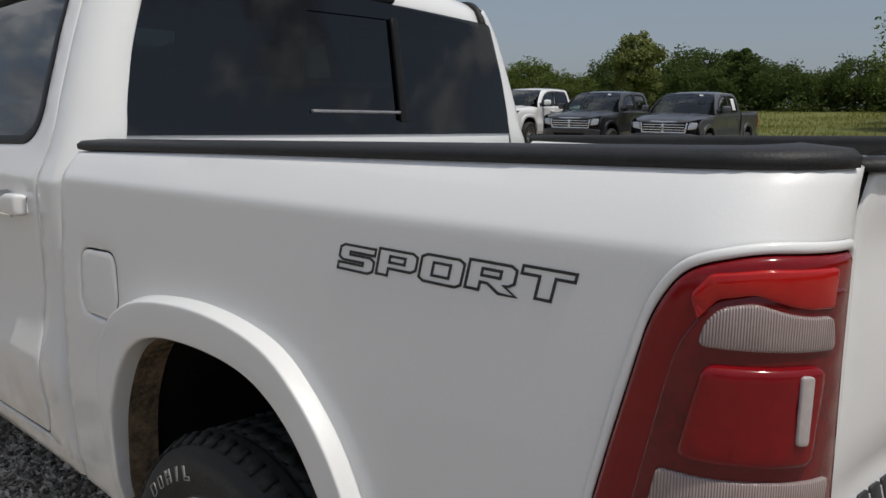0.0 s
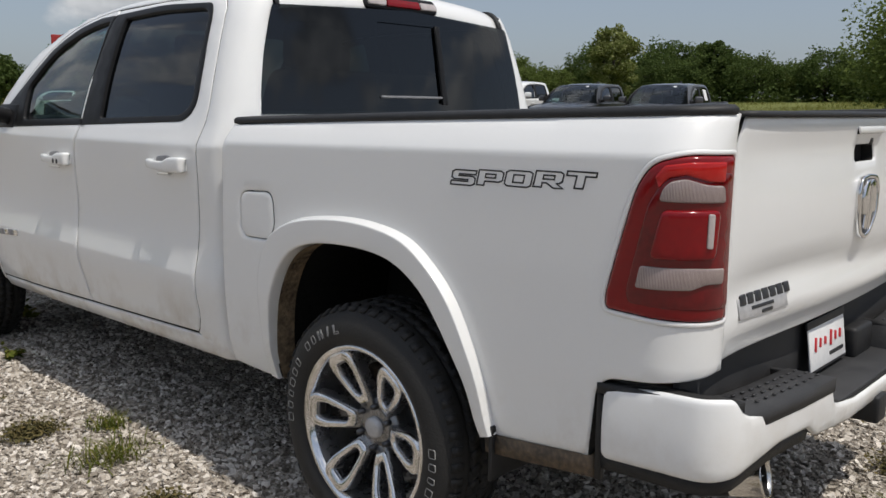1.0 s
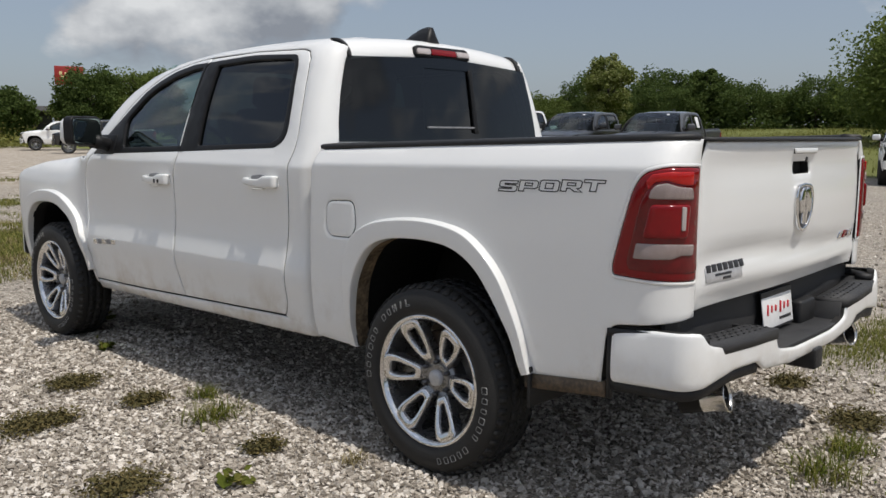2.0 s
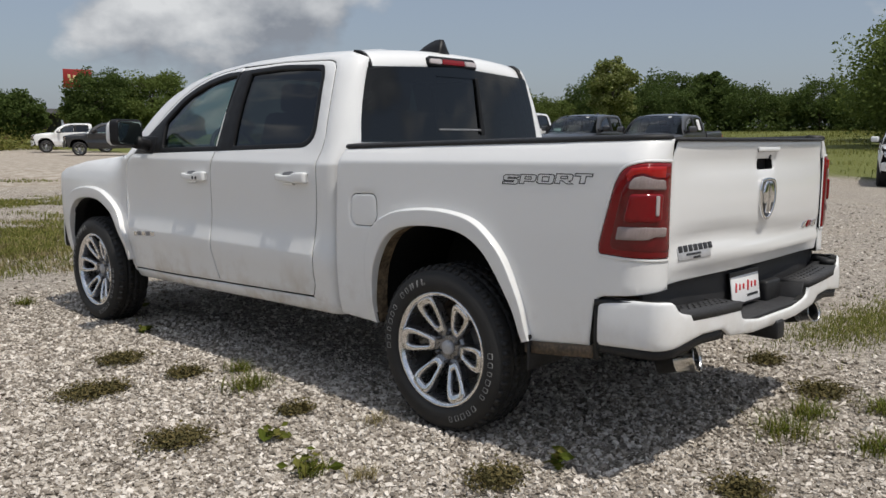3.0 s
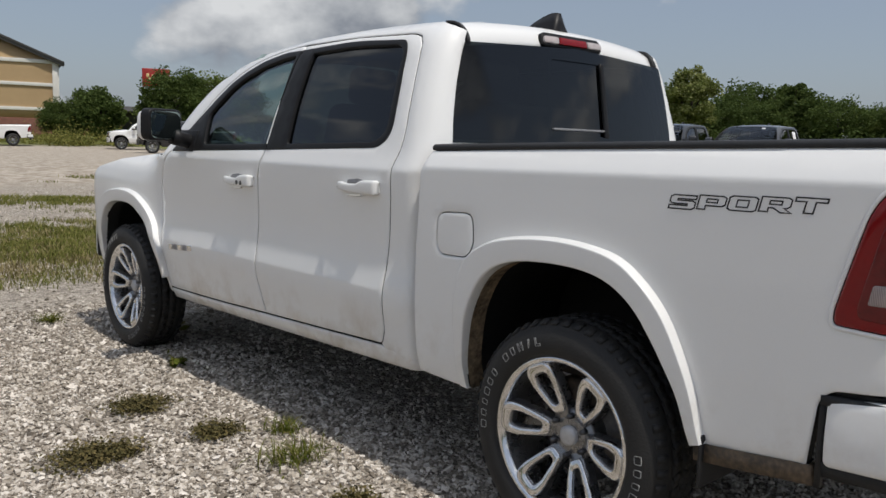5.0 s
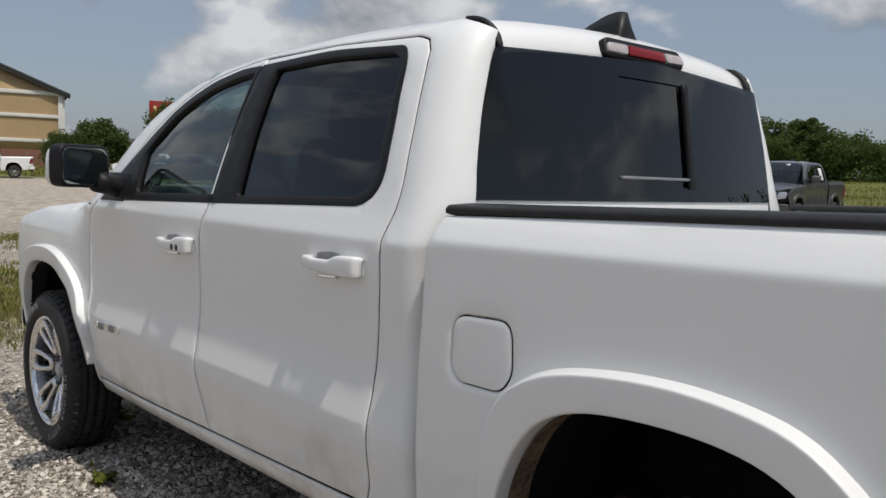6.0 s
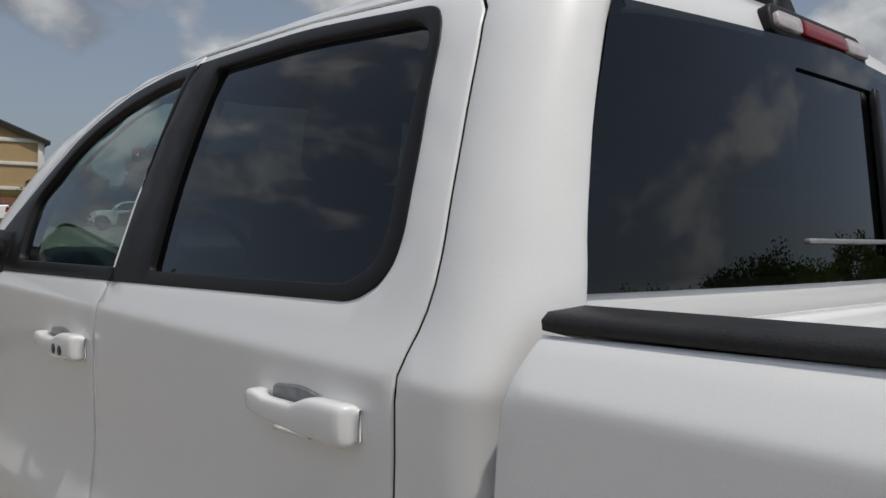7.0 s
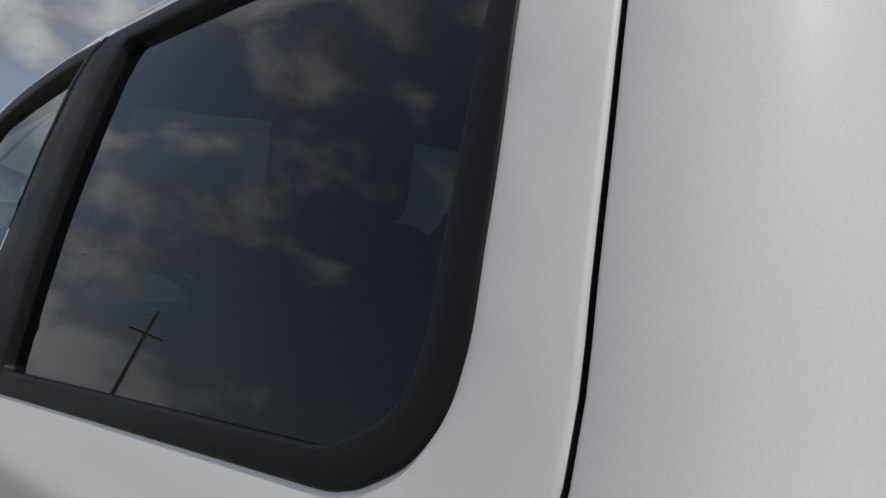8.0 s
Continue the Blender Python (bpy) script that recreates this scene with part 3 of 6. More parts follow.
front_door_outline = inset(smooth_door(mid_cut) + smooth_door(top_cut)[1:] + smooth_door(front_cut)[::-1][1:] + [(2.5, 0.468)], 0.003)
pillar = [p for p in smooth_door(mid_cut) if 1.325 < p[1] < 1.826]
rear_seal = rounded([(1.036, 1.455), (1.042, 1.408), (1.066, 1.374), (1.122, 1.345)] + [(2.001, 1.316)] + [(y - 0.0028, z) for y, z in pillar] + [(1.5, 1.832), (1.115, 1.812), (1.079, 1.765), (1.046, 1.56)], [0.02, 0.02, 0.03, 0.03] + [0.001] * (1 + len(pillar)) + [0.1, 0.03, 0.04, 0.05])
rear_pane = rounded([(1.074, 1.460), (1.080, 1.422), (1.097, 1.398), (1.150, 1.371), (1.825, 1.350), (1.828, 1.55), (1.820, 1.790), (1.5, 1.802), (1.150, 1.790), (1.103, 1.76)], [0.02, 0.02, 0.02, 0.03, 0.012, 0.02, 0.015, 0.1, 0.03, 0.03])
front_seal = rounded([(2.008, 1.316), (3.06, 1.284), (3.045, 1.312), (2.960, 1.385), (2.83, 1.482), (2.72, 1.575), (2.60, 1.665), (2.46, 1.732), (2.29, 1.782), (2.10, 1.814)] + [(y + 0.0028, z) for y, z in pillar[::-1]], [0.001] + [0.012] + [0.03] * 9 + [0.001] * len(pillar))
front_pane = rounded([(1.998, 1.348), (2.68, 1.330), (2.72, 1.50), (2.57, 1.630), (2.44, 1.695), (2.28, 1.745), (2.10, 1.778), (1.972, 1.788), (1.980, 1.6)], [0.012, 0.02, 0.03, 0.06, 0.06, 0.06, 0.06, 0.012, 0.02])
doors = {}
for which, outline, seal, pane, tint in (("rear_door", rear_door_outline, rear_seal, rear_pane, GLASS_DARK), ("front_door", front_door_outline, front_seal, front_pane, GLASS_FRONT)):
    opening = inset(seal, 0.012)
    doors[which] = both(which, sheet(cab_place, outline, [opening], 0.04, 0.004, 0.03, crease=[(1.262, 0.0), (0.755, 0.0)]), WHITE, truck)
    for side, d in zip((-1, 1), doors[which]):
        part("window_seal", sheet(cab_place, seal, [pane], 0.05, 0.004, 0.02, proud=0.003, side=side, edge=0.025), TRIM, d, "satin black window surround")
        part("window", sheet(cab_place, inset(pane, -0.008), [], 0.08, 0, 0, proud=-0.012, side=side), tint, d, "dark privacy glass" if which == "rear_door" else "lightly tinted glass")
        part("door_trim", sheet(cab_place, inset(outline, -0.004), [inset(pane, -0.035)], 0.12, 0, 0, proud=-0.06, side=side), DARK, d)


def door_handle(y0, y1, z, side, parent):
    """A pull bar with a full squared end, a slim grip and a small nose, over a scooped cup."""
    ts = [0.0, 0.006, 0.02, 0.04, 0.1, 0.2, 0.3, 0.36, 0.42, 0.48, 0.56, 0.66, 0.76, 0.82, 0.87, 0.92, 0.96, 0.985, 1.0]
    tops = ([0, 0.04, 0.30, 0.36, 0.48, 0.76, 0.85, 0.94, 1.0], [0.029, 0.031, 0.029, 0.026, 0.012, 0.010, 0.016, 0.016, 0.008])
    lows = ([0, 0.04, 0.35, 0.76, 0.92, 1.0], [-0.027, -0.030, -0.030, -0.024, -0.019, -0.010])
    n, m, verts, faces = len(ts) - 1, 24, [], []
    for i, t in enumerate(ts):
        y = y0 + (y1 - y0) * t
        x = cab_side(y, z)
        cap = math.sqrt(max(0.0, 1 - ((0.04 - t) / 0.04) ** 2)) if t < 0.04 else (math.sqrt(max(0.0, 1 - ((t - 0.9) / 0.1) ** 2)) if t > 0.9 else 1.0)
        hi, lo = float(np.interp(t, *tops)), float(np.interp(t, *lows))
        mid, half = (hi + lo) / 2, (hi - lo) / 2 * (0.80 + 0.20 * cap)
        o = 0.006 + 0.030 * cap
        base = 0.0 if (t < 0.38 or t > 0.84) else 0.012
        for k in range(m):
            c, s = math.cos(2 * math.pi * k / m), math.sin(2 * math.pi * k / m)
            xx = base + (o - base) * (0.5 + 0.5 * (abs(c) ** 0.5) * (1 if c > 0 else -1))
            verts.append((x + xx, y, z + mid + half * (abs(s) ** 0.5) * (1 if s > 0 else -1)))
    for i in range(n):
        for k in range(m):
            q = (k + 1) % m
            faces.append((i * m + k, i * m + q, (i + 1) * m + q, (i + 1) * m + k))
    faces += [tuple(range(m)), tuple(range(n * m, n * m + m))[::-1]]
    vf = (verts, faces)
    h = part("handle", vf if side > 0 else mirrored(vf), WHITE_CLEAN, parent)
    cup = rounded([(y0 + 0.08, z - 0.020), (y1 - 0.050, z - 0.018), (y1 - 0.050, z + 0.026), (y0 + 0.15, z + 0.034), (y0 + 0.08, z + 0.024)], 0.014)
    lip = sweep([(cab_side(y, z) + 0.004, y, z - 0.036 - 0.03 * (y - y0)) for y in np.linspace(y0 + 0.12, y1 - 0.06, 7)], circle(0.004, 8))
    part("cup_lip", lip if side > 0 else mirrored(lip), WHITE_CLEAN, parent)
    # the cup's shade is put into its grey colour
    part("handle_cup", sheet(cab_place, cup, [], 0.03, 0.004, 0.0, proud=0.004, side=side, edge=0.012), GREY_MARK, parent, "cup behind the handle, coloured grey for its shade")
    return h


for side, k in ((-1, 0), (1, 1)):
    door_handle(1.05, 1.330, 1.180, side, doors["rear_door"][k])
    h = door_handle(2.090, 2.370, 1.155, side, doors["front_door"][k])
for yy in (2.165, 2.205):
    lock = moved(lathe([(0.0, -0.003), (0.012, -0.003), (0.012, 0.0), (0.0, 0.0)], 14), Matrix.Translation((-cab_side(2.1, 1.15) - 0.034, yy, 1.144)))
    part("key_lock" if yy < 2.2 else "key_button", lock, DECAL, doors["front_door"][0])

# cab shell: rear pillar, roof rail and windscreen pillar round the doors
shell_rear = [(cab_u(0.798, 1.355), 1.355), (cab_u(0.786, 1.45), 1.45), (cab_u(0.758, 1.60), 1.60), (cab_u(0.722, 1.72), 1.72), (cab_u(0.694, 1.79), 1.79), (cab_u(0.672, 1.845), 1.845)]
pillar_front = [(2.45, 1.845), (2.62, 1.79), (2.80, 1.69), (2.98, 1.55), (3.08, 1.44), (3.13, 1.36), (3.165, 1.30), (3.178, 1.245)]
shell = [(0.80, 0.47), (cab_u(0.86, 0.6), 0.55), (cab_u(0.82, 1.2), 1.30)] + shell_rear + [(1.0, 1.894), (1.2, 1.898), (1.55, 1.897), (1.95, 1.885), (2.2, 1.862)] + smooth_line(pillar_front, 0.05) + [p for p in smooth_door(front_cut) if p[1] > 1.215] + smooth_door(top_cut)[::-1][1:] + [(1.5, 1.850)] + smooth_door(rear_cut)[::-1] + [(0.97, 0.47)]
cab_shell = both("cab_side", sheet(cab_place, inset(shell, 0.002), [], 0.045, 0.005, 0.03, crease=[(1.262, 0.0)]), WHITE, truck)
both("rocker_panel", sheet(cab_place, [(0.80, 0.43), (1.5, 0.415), (2.4, 0.395), (3.17, 0.382), (3.14, 0.448), (2.5, 0.460), (1.96, 0.478), (1.5, 0.492), (1.02, 0.508), (0.80, 0.48)], [], 0.05, 0.008, 0.04), WHITE, truck)


def roof_place(x, y):
    z = roof_z(y) - 0.004 + 0.044 * (1 - (x / 0.70) ** 2) - 0.010 * max(0.0, (abs(x) - 0.58) / 0.12) ** 2 + 0.008 * math.exp(-((abs(x) - 0.46) / 0.05) ** 2) * (1 if y > 1.0 else 0)
    if y < 0.965:
        t = min(0.9995, (0.965 - y) / 0.104)
        z -= 0.112 * (1 - math.sqrt(1 - t * t))
    return x, y, z


def shield_place(x, t):
    """The windscreen, raked from cowl (t = 0) to header (t = 1)."""
    w = 0.80 + (0.70 - 0.80) * t
    bow = 0.16 * (1 - (x * 0.7 / w) ** 2)
    return x * w / 0.75, 3.26 + (2.45 - 3.26) * t + bow * (1 - 0.45 * t), 1.25 + (roof_z(2.45) + 0.012 - 1.25) * t + 0.05 * math.sin(math.pi * t)


roof = part("roof", sheet(roof_place, [(-0.685, 0.862), (0.685, 0.862), (0.70, 1.0), (0.70, 2.0), (0.69, 2.40), (0.35, 2.51), (0, 2.54), (-0.35, 2.51), (-0.69, 2.40), (-0.70, 2.0), (-0.70, 1.0)], [], 0.05, 0.002, 0), WHITE_CLEAN, truck)
part("windshield", sheet(lambda x, t: shield_place(-x, t), [(-0.74, 0), (0.74, 0), (0.74, 1), (-0.74, 1)], [], 0.09, 0, 0), GLASS_SHIELD, truck, "clear raked windscreen")
strip = smooth_line([(0.672 + 0.12 * (y - 0.862), y - 0.010, roof_place(0.68, y)[2] + 0.009) for y in (0.8625, 0.867, 0.876, 0.892, 0.915, 0.945, 0.985)], 0.012)
both("roof_moulding", sweep(strip, [(-0.011, -0.012), (0.011, -0.012), (0.011, 0.002), (0.006, 0.004), (-0.006, 0.004), (-0.011, 0.002)], up=(0, 0.2, 1)), PLASTIC, truck, "black roof moulding strip")

# rear wall of the cab and its window
rear_glass = rounded([(-0.812, 1.378), (0.812, 1.378), (0.792, 1.46), (0.757, 1.62), (0.704, 1.795), (0, 1.825), (-0.704, 1.795), (-0.757, 1.62), (-0.792, 1.46)], 0.02)
back = part("cab_back", sheet(rear_wall, [(-0.80, 0.6), (0.80, 0.6), (0.86, 1.33), (0.845, 1.393), (-0.845, 1.393), (-0.86, 1.33)], [], 0.08, 0.006, 0.02), WHITE_CLEAN, truck)
rw = part("rear_window", sheet(rear_wall, rear_glass, [rounded([(-0.215, 1.425), (0.205, 1.425), (0.185, 1.765), (-0.195, 1.765)], 0.012)], 0.06, 0, 0, proud=0.004, edge=0.03), GLASS_DARK, truck, "black privacy rear window with a sliding centre pane")
part("sliding_pane", sheet(rear_wall, [(-0.225, 1.415), (0.215, 1.415), (0.195, 1.775), (-0.205, 1.775)], [], 0.08, 0, 0, proud=-0.004), GLASS_DARK, rw)
part("pane_frame", sheet(rear_wall, [(0.172, 1.42), (0.205, 1.42), (0.185, 1.77), (0.158, 1.77)], [], 0.05, 0.003, 0.01, proud=0.012), TRIM, rw, "black slider frame")
part("pane_track", sheet(rear_wall, [(-0.20, 1.448), (0.19, 1.448), (0.19, 1.457), (-0.20, 1.457)], [], 0.05, 0.003, 0.01, proud=0.010), GREY_MARK, rw)

# high brake light and aerial
chmsl = part("brake_light", sheet(lambda x, z: (x, 0.858 + 0.30 * (z - 1.83), z), rounded([(-0.225, 1.822), (0.215, 1.822), (0.205, 1.886), (-0.215, 1.886)], 0.026), [], 0.04, 0.006, 0.05, proud=0.012, edge=0.015), TRIM, truck, "high brake light with red centre and clear ends")
blp = lambda x, z: (x - 0.005, 0.858 + 0.30 * (z - 1.838), z + 0.008)
part("red_lens", sheet(blp, rounded([(-0.100, 1.828), (0.100, 1.828), (0.096, 1.860), (-0.096, 1.860)], 0.006), [], 0.03, 0.003, 0.01, proud=0.017, edge=0.012), RED, chmsl)
for s in (-1, 1):
    part("clear_lens", sheet(blp, rounded([(s * 0.106, 1.828), (s * 0.211, 1.829), (s * 0.203, 1.859), (s * 0.102, 1.860)], 0.012), [], 0.03, 0.003, 0.01, proud=0.017, edge=0.012), CLEAR, chmsl)
fin_v, fin_f = [], []
for i in range(11):
    t = i / 10
    y = 0.925 + 0.25 * t ** 1.3
    top = float(np.interp(t, [0, 0.1, 0.25, 0.45, 0.7, 0.9, 1.0], [1.955, 2.002, 2.006, 1.998, 1.972, 1.942, 1.928]))
    base = roof_place(0, y)[2] - 0.01
    w = 0.046 * (1 - 0.75 * t ** 2) + 0.004
    fin_v += [(-w, y, base), (-w * 0.72, y + 0.004, base + (top - base) * 0.5), (-0.010, y + 0.006, top), (0.010, y + 0.006, top), (w * 0.72, y + 0.004, base + (top - base) * 0.5), (w, y, base)]
for i in range(10):
    for k in range(5):
        fin_f.append((i * 6 + k, i * 6 + k + 1, i * 6 + k + 7, i * 6 + k + 6))
fin_f += [(5, 4, 3, 2, 1, 0), (60, 61, 62, 63, 64, 65)]
part("aerial_fin", (fin_v, fin_f), TRIM, truck, "glossy black shark-fin aerial")

# tailgate
gate_outline = rounded([(-0.822, 0.815), (0.822, 0.815), (0.826, 1.05), (0.818, 1.25), (0.806, 1.335), (0.785, 1.395), (-0.785, 1.395), (-0.806, 1.335), (-0.818, 1.25), (-0.826, 1.05)], [0.02, 0.02, 0.05, 0.1, 0.06, 0.01, 0.01, 0.06, 0.1, 0.05])
latch_line = rounded([(-0.075, 1.264), (0.115, 1.264), (0.108, 1.312), (-0.068, 1.312)], 0.016)
gate = part("tailgate", sheet(gate_place, gate_outline, [latch_line], 0.035, 0.006, 0.04), WHITE, truck)
part("tailgate_cap", sweep([(x, gate_y(x, 1.38) + 0.03, 1.393) for x in np.linspace(-0.795, 0.795, 17)], [(-0.027, 0.001), (0.040, 0.001), (0.040, 0.010), (0.028, 0.015), (-0.018, 0.015), (-0.027, 0.010)]), PLASTIC, gate, "black plastic cap on the tailgate edge")
part("handle_recess", flat_of(box((0.24, 0.02, 0.075), (0.02, -1.045, 1.288), 0.004)), DARK, gate)
part("handle", sheet(lambda x, z: (x, gate_y(x, 1.31) + 0.15 * (z - 1.335), z), rounded([(-0.090, 1.342), (0.150, 1.342), (0.155, 1.364), (-0.095, 1.364)], 0.008), [], 0.03, 0.006, 0.03, proud=0.022, edge=0.012), WHITE_CLEAN, gate)
part("camera_lens", moved(lathe([(0, -0.01), (0.011, -0.01), (0.013, 0.0), (0, 0)], 14, "z"), Matrix.Translation((0.07, -1.096, 1.322)) @ pose(0, 0, 0, 90)), DECAL, gate)
emblem = rounded([(0.02 + x, z) for x, z in ((-0.072, 1.218), (-0.092, 1.18), (-0.084, 1.10), (-0.048, 1.045), (0, 1.028), (0.048, 1.045), (0.084, 1.10), (0.092, 1.18), (0.072, 1.218), (0, 1.226))], 0.02)
em = part("emblem", sheet(gate_place, emblem, [inset(emblem, 0.014)], 0.03, 0.004, 0.01, proud=0.014, edge=0.012), CHROME, gate, "chrome shield emblem")
part("emblem_field", sheet(gate_place, inset(emblem, 0.012), [], 0.03, 0.002, 0.006, proud=0.006, edge=0.015), DECAL, em)
for s in (-1, 1):
    horn = rounded([(0.02 + s * x, z + 0.014) for x, z in ((0.008, 1.045), (0.022, 1.05), (0.024, 1.10), (0.052, 1.09), (0.060, 1.15), (0.035, 1.192), (0.008, 1.196))], 0.012)
    part("emblem_relief", sheet(gate_place, horn, [], 0.03, 0.004, 0.01, proud=0.016, edge=0.012), CHROME, em)
for i in range(7):
    x = -0.745 + 0.040 * i
    part("badge_bar", sheet(gate_place, rounded([(x, 0.940), (x + 0.030, 0.940), (x + 0.034, 0.966), (x + 0.004, 0.966)], 0.004), [], 0.02, 0.002, 0.004, proud=0.006, edge=0.01), DECAL, gate)
sticker = part("dealer_sticker", sheet(gate_place, [(-0.754, 0.908), (-0.495, 0.908), (-0.495, 0.958), (-0.754, 0.958)], [], 0.04, 0.001, 0.001, proud=0.003), SILVER_MARK, gate)
for a, b, z in ((-0.690, -0.575, 0.929), (-0.640, -0.585, 0.915)):
    part("sticker_bar", sheet(gate_place, [(a, z - 0.004), (b, z - 0.004), (b, z + 0.004), (a, z + 0.004)], [], 0.03, 0.001, 0.001, proud=0.005), DECAL, sticker)
for i in range(3):
    x = 0.585 + 0.070 * i
    part("badge_bar", sheet(gate_place, rounded([(x, 0.946), (x + 0.054, 0.946), (x + 0.062, 0.980), (x + 0.010, 0.980)], 0.006), [], 0.02, 0.002, 0.004, proud=0.006, edge=0.012), CHROME if i != 1 else RED, gate)

# tail lamps
for side, bs in ((-1, bedside_l), (1, bedside_r)):
    lens = part("tail_lamp", sheet(bed_place, inset(lamp_line, 0.001), [], 0.03, 0.010, 0.02, proud=0.008, side=side, edge=0.014), RED, truck, "wraparound red tail lamp with clear bands")
    part("lamp_surround", sheet(bed_place, inset(lamp_line, -0.012), [inset(lamp_line, 0.0)], 0.03, 0.004, 0.02, proud=0.005, side=side, edge=0.02), WHITE_CLEAN, lens)
    win = lambda pts, r=0.02: rounded(pts, r)
    part("inner_lens", sheet(bed_place, win([(-1.152, 1.270), (-1.05, 1.274), (-0.985, 1.258), (-0.953, 1.20), (-0.928, 1.09), (-0.906, 0.992), (-0.915, 0.968), (-1.165, 0.958)]), [], 0.03, 0.004, 0.004, proud=0.011, side=side, edge=0.014), RED_DEEP, lens, "smoked deep red inner lens")
    part("reverse_lens", sheet(bed_place, win([(-1.124, 1.204), (-1.117, 1.243), (-1.085, 1.244), (-1.062, 1.248), (-1.028, 1.259), (-0.997, 1.252), (-0.982, 1.233), (-0.977, 1.207)], 0.010), [], 0.03, 0.004, 0.004, proud=0.016, side=side, edge=0.012), RIBBED, lens, "ribbed clear reversing lens")
    part("centre_lens", sheet(bed_place, win([(-1.108, 1.190), (-0.984, 1.189), (-0.963, 1.078), (-1.100, 1.077)], 0.016), [], 0.03, 0.008, 0.004, proud=0.022, side=side, edge=0.012), RED, lens)
    part("side_reflector", sheet(bed_place, win([(-1.088, 1.182), (-1.074, 1.183), (-1.074, 1.105), (-1.087, 1.104)], 0.005), [], 0.03, 0.002, 0.002, proud=0.026, side=side, edge=0.012), CLEAR, lens)
    part("lower_lens", sheet(bed_place, win([(-1.134, 1.056), (-1.05, 1.060), (-0.943, 1.059), (-0.933, 1.007), (-1.052, 1.010), (-1.082, 1.022), (-1.129, 1.020)], 0.008), [], 0.03, 0.003, 0.004, proud=0.016, side=side, edge=0.012), RIBBED, lens, "ribbed clear lower lens")
    # sunlight on the lamp's upper part is put into this brighter red
    part("stop_lens", sheet(bed_place, win([(-1.122, 1.295), (-1.040, 1.295), (-0.985, 1.287), (-0.966, 1.262), (-0.975, 1.234), (-0.994, 1.260), (-1.028, 1.267), (-1.062, 1.256), (-1.085, 1.251), (-1.119, 1.250)], 0.006), [], 0.03, 0.004, 0.004, proud=0.014, side=side, edge=0.012), RED_SUNLIT, lens, "red stop lens, coloured brighter for the sun on it")

# bed: floor, walls, rail caps
bed = part("bed_floor", joined(flat_of(box((0.82, 1.75, 0.03), (0, -0.16, 0.86), 0.004)), *[flat_of(box((0.44, d, 0.03), (sx * 0.63, y, 0.86), 0.004)) for sx in (-1, 1) for y, d in ((0.66, 0.10), (-0.80, 0.46))]), WHITE_CLEAN, truck)
part("bed_headboard", flat_of(box((1.72, 0.05, 0.50), (0, 0.715, 1.09), 0.012)), WHITE_CLEAN, truck)
both("bed_inner_wall", flat_of(box((0.045, 1.77, 0.33), (0.845, -0.16, 1.185), 0.012)), WHITE_CLEAN, truck)
both("wheel_housing", joined(flat_of(box((0.46, 1.16, 0.02), (0.64, 0.02, 1.045), 0.006)), flat_of(box((0.02, 1.16, 0.17), (0.40, 0.02, 0.955), 0.006)), flat_of(box((0.46, 0.02, 0.17), (0.64, 0.60, 0.955), 0.006)), flat_of(box((0.46, 0.02, 0.17), (0.64, -0.56, 0.955), 0.006))), WHITE_CLEAN, truck)
cap_path = []
for u in [0.748, 0.74, 0.70, 0.66] + [0.6 - 0.1 * i for i in range(15)] + [-0.88, -0.92, -0.95, -0.98, -1.01, -1.04, -1.07, -1.10, -1.125]:
    zc = 1.349 + (0.70 - u) * 0.028
    p, q = Vector(bed_place(u, zc)), Vector(bed_place(u - 0.01, zc))
    inward = Vector((0, 0, 1)).cross(q - p).normalized()
    cap_path.append(p + inward * (0.0455 if inward.x < 0 else -0.0455) + Vector((0, 0, 0.012)))
both("rail_cap", sweep(cap_path, [(-0.050, -0.012), (-0.052, 0.000), (-0.040, 0.009), (0.030, 0.013), (0.043, 0.007), (0.0485, -0.004), (0.0485, -0.034)]), PLASTIC, truck, "black plastic bed rail cap")


# bumper
def bump_place(s, z):
    a = abs(s)
    sg = 1 if s >= 0 else -1
    out = 0.010 * math.sin(math.pi * min(1, max(0, (z - 0.52) / 0.24))) 
    if a < 0.90:
        return s, -1.190 + 0.03 * (a / 0.90) ** 2 - out, z
    r = 0.085
    t = (a - 0.90) / r
    y0 = -1.160
    if t < math.pi / 2:
        return sg * (0.90 + (r + out) * math.sin(t)), y0 + r - (r + out) * math.cos(t), z
    return sg * (0.90 + r + out), y0 + r + (a - 0.90 - r * math.pi / 2), z


half = [(0.20, 0.602), (0.33, 0.620), (0.375, 0.634), (0.400, 0.696), (0.43, 0.704), (0.86, 0.722), (0.895, 0.736), (0.922, 0.770), (0.96, 0.774), (1.10, 0.767), (1.247, 0.752), (1.260, 0.738), (1.260, 0.577), (1.247, 0.564), (0.98, 0.580), (0.80, 0.604), (0.72, 0.614), (0.55, 0.609), (0.48, 0.568), (0.25, 0.545)]
bump_outline = rounded(half + [(-x, z) for x, z in half[::-1]], 0.014)
bumper = part("rear_bumper", sheet(bump_place, bump_outline, [], 0.022, 0.011, 0.03, edge=0.016), WHITE, truck, "white steel rear bumper with black step pads")
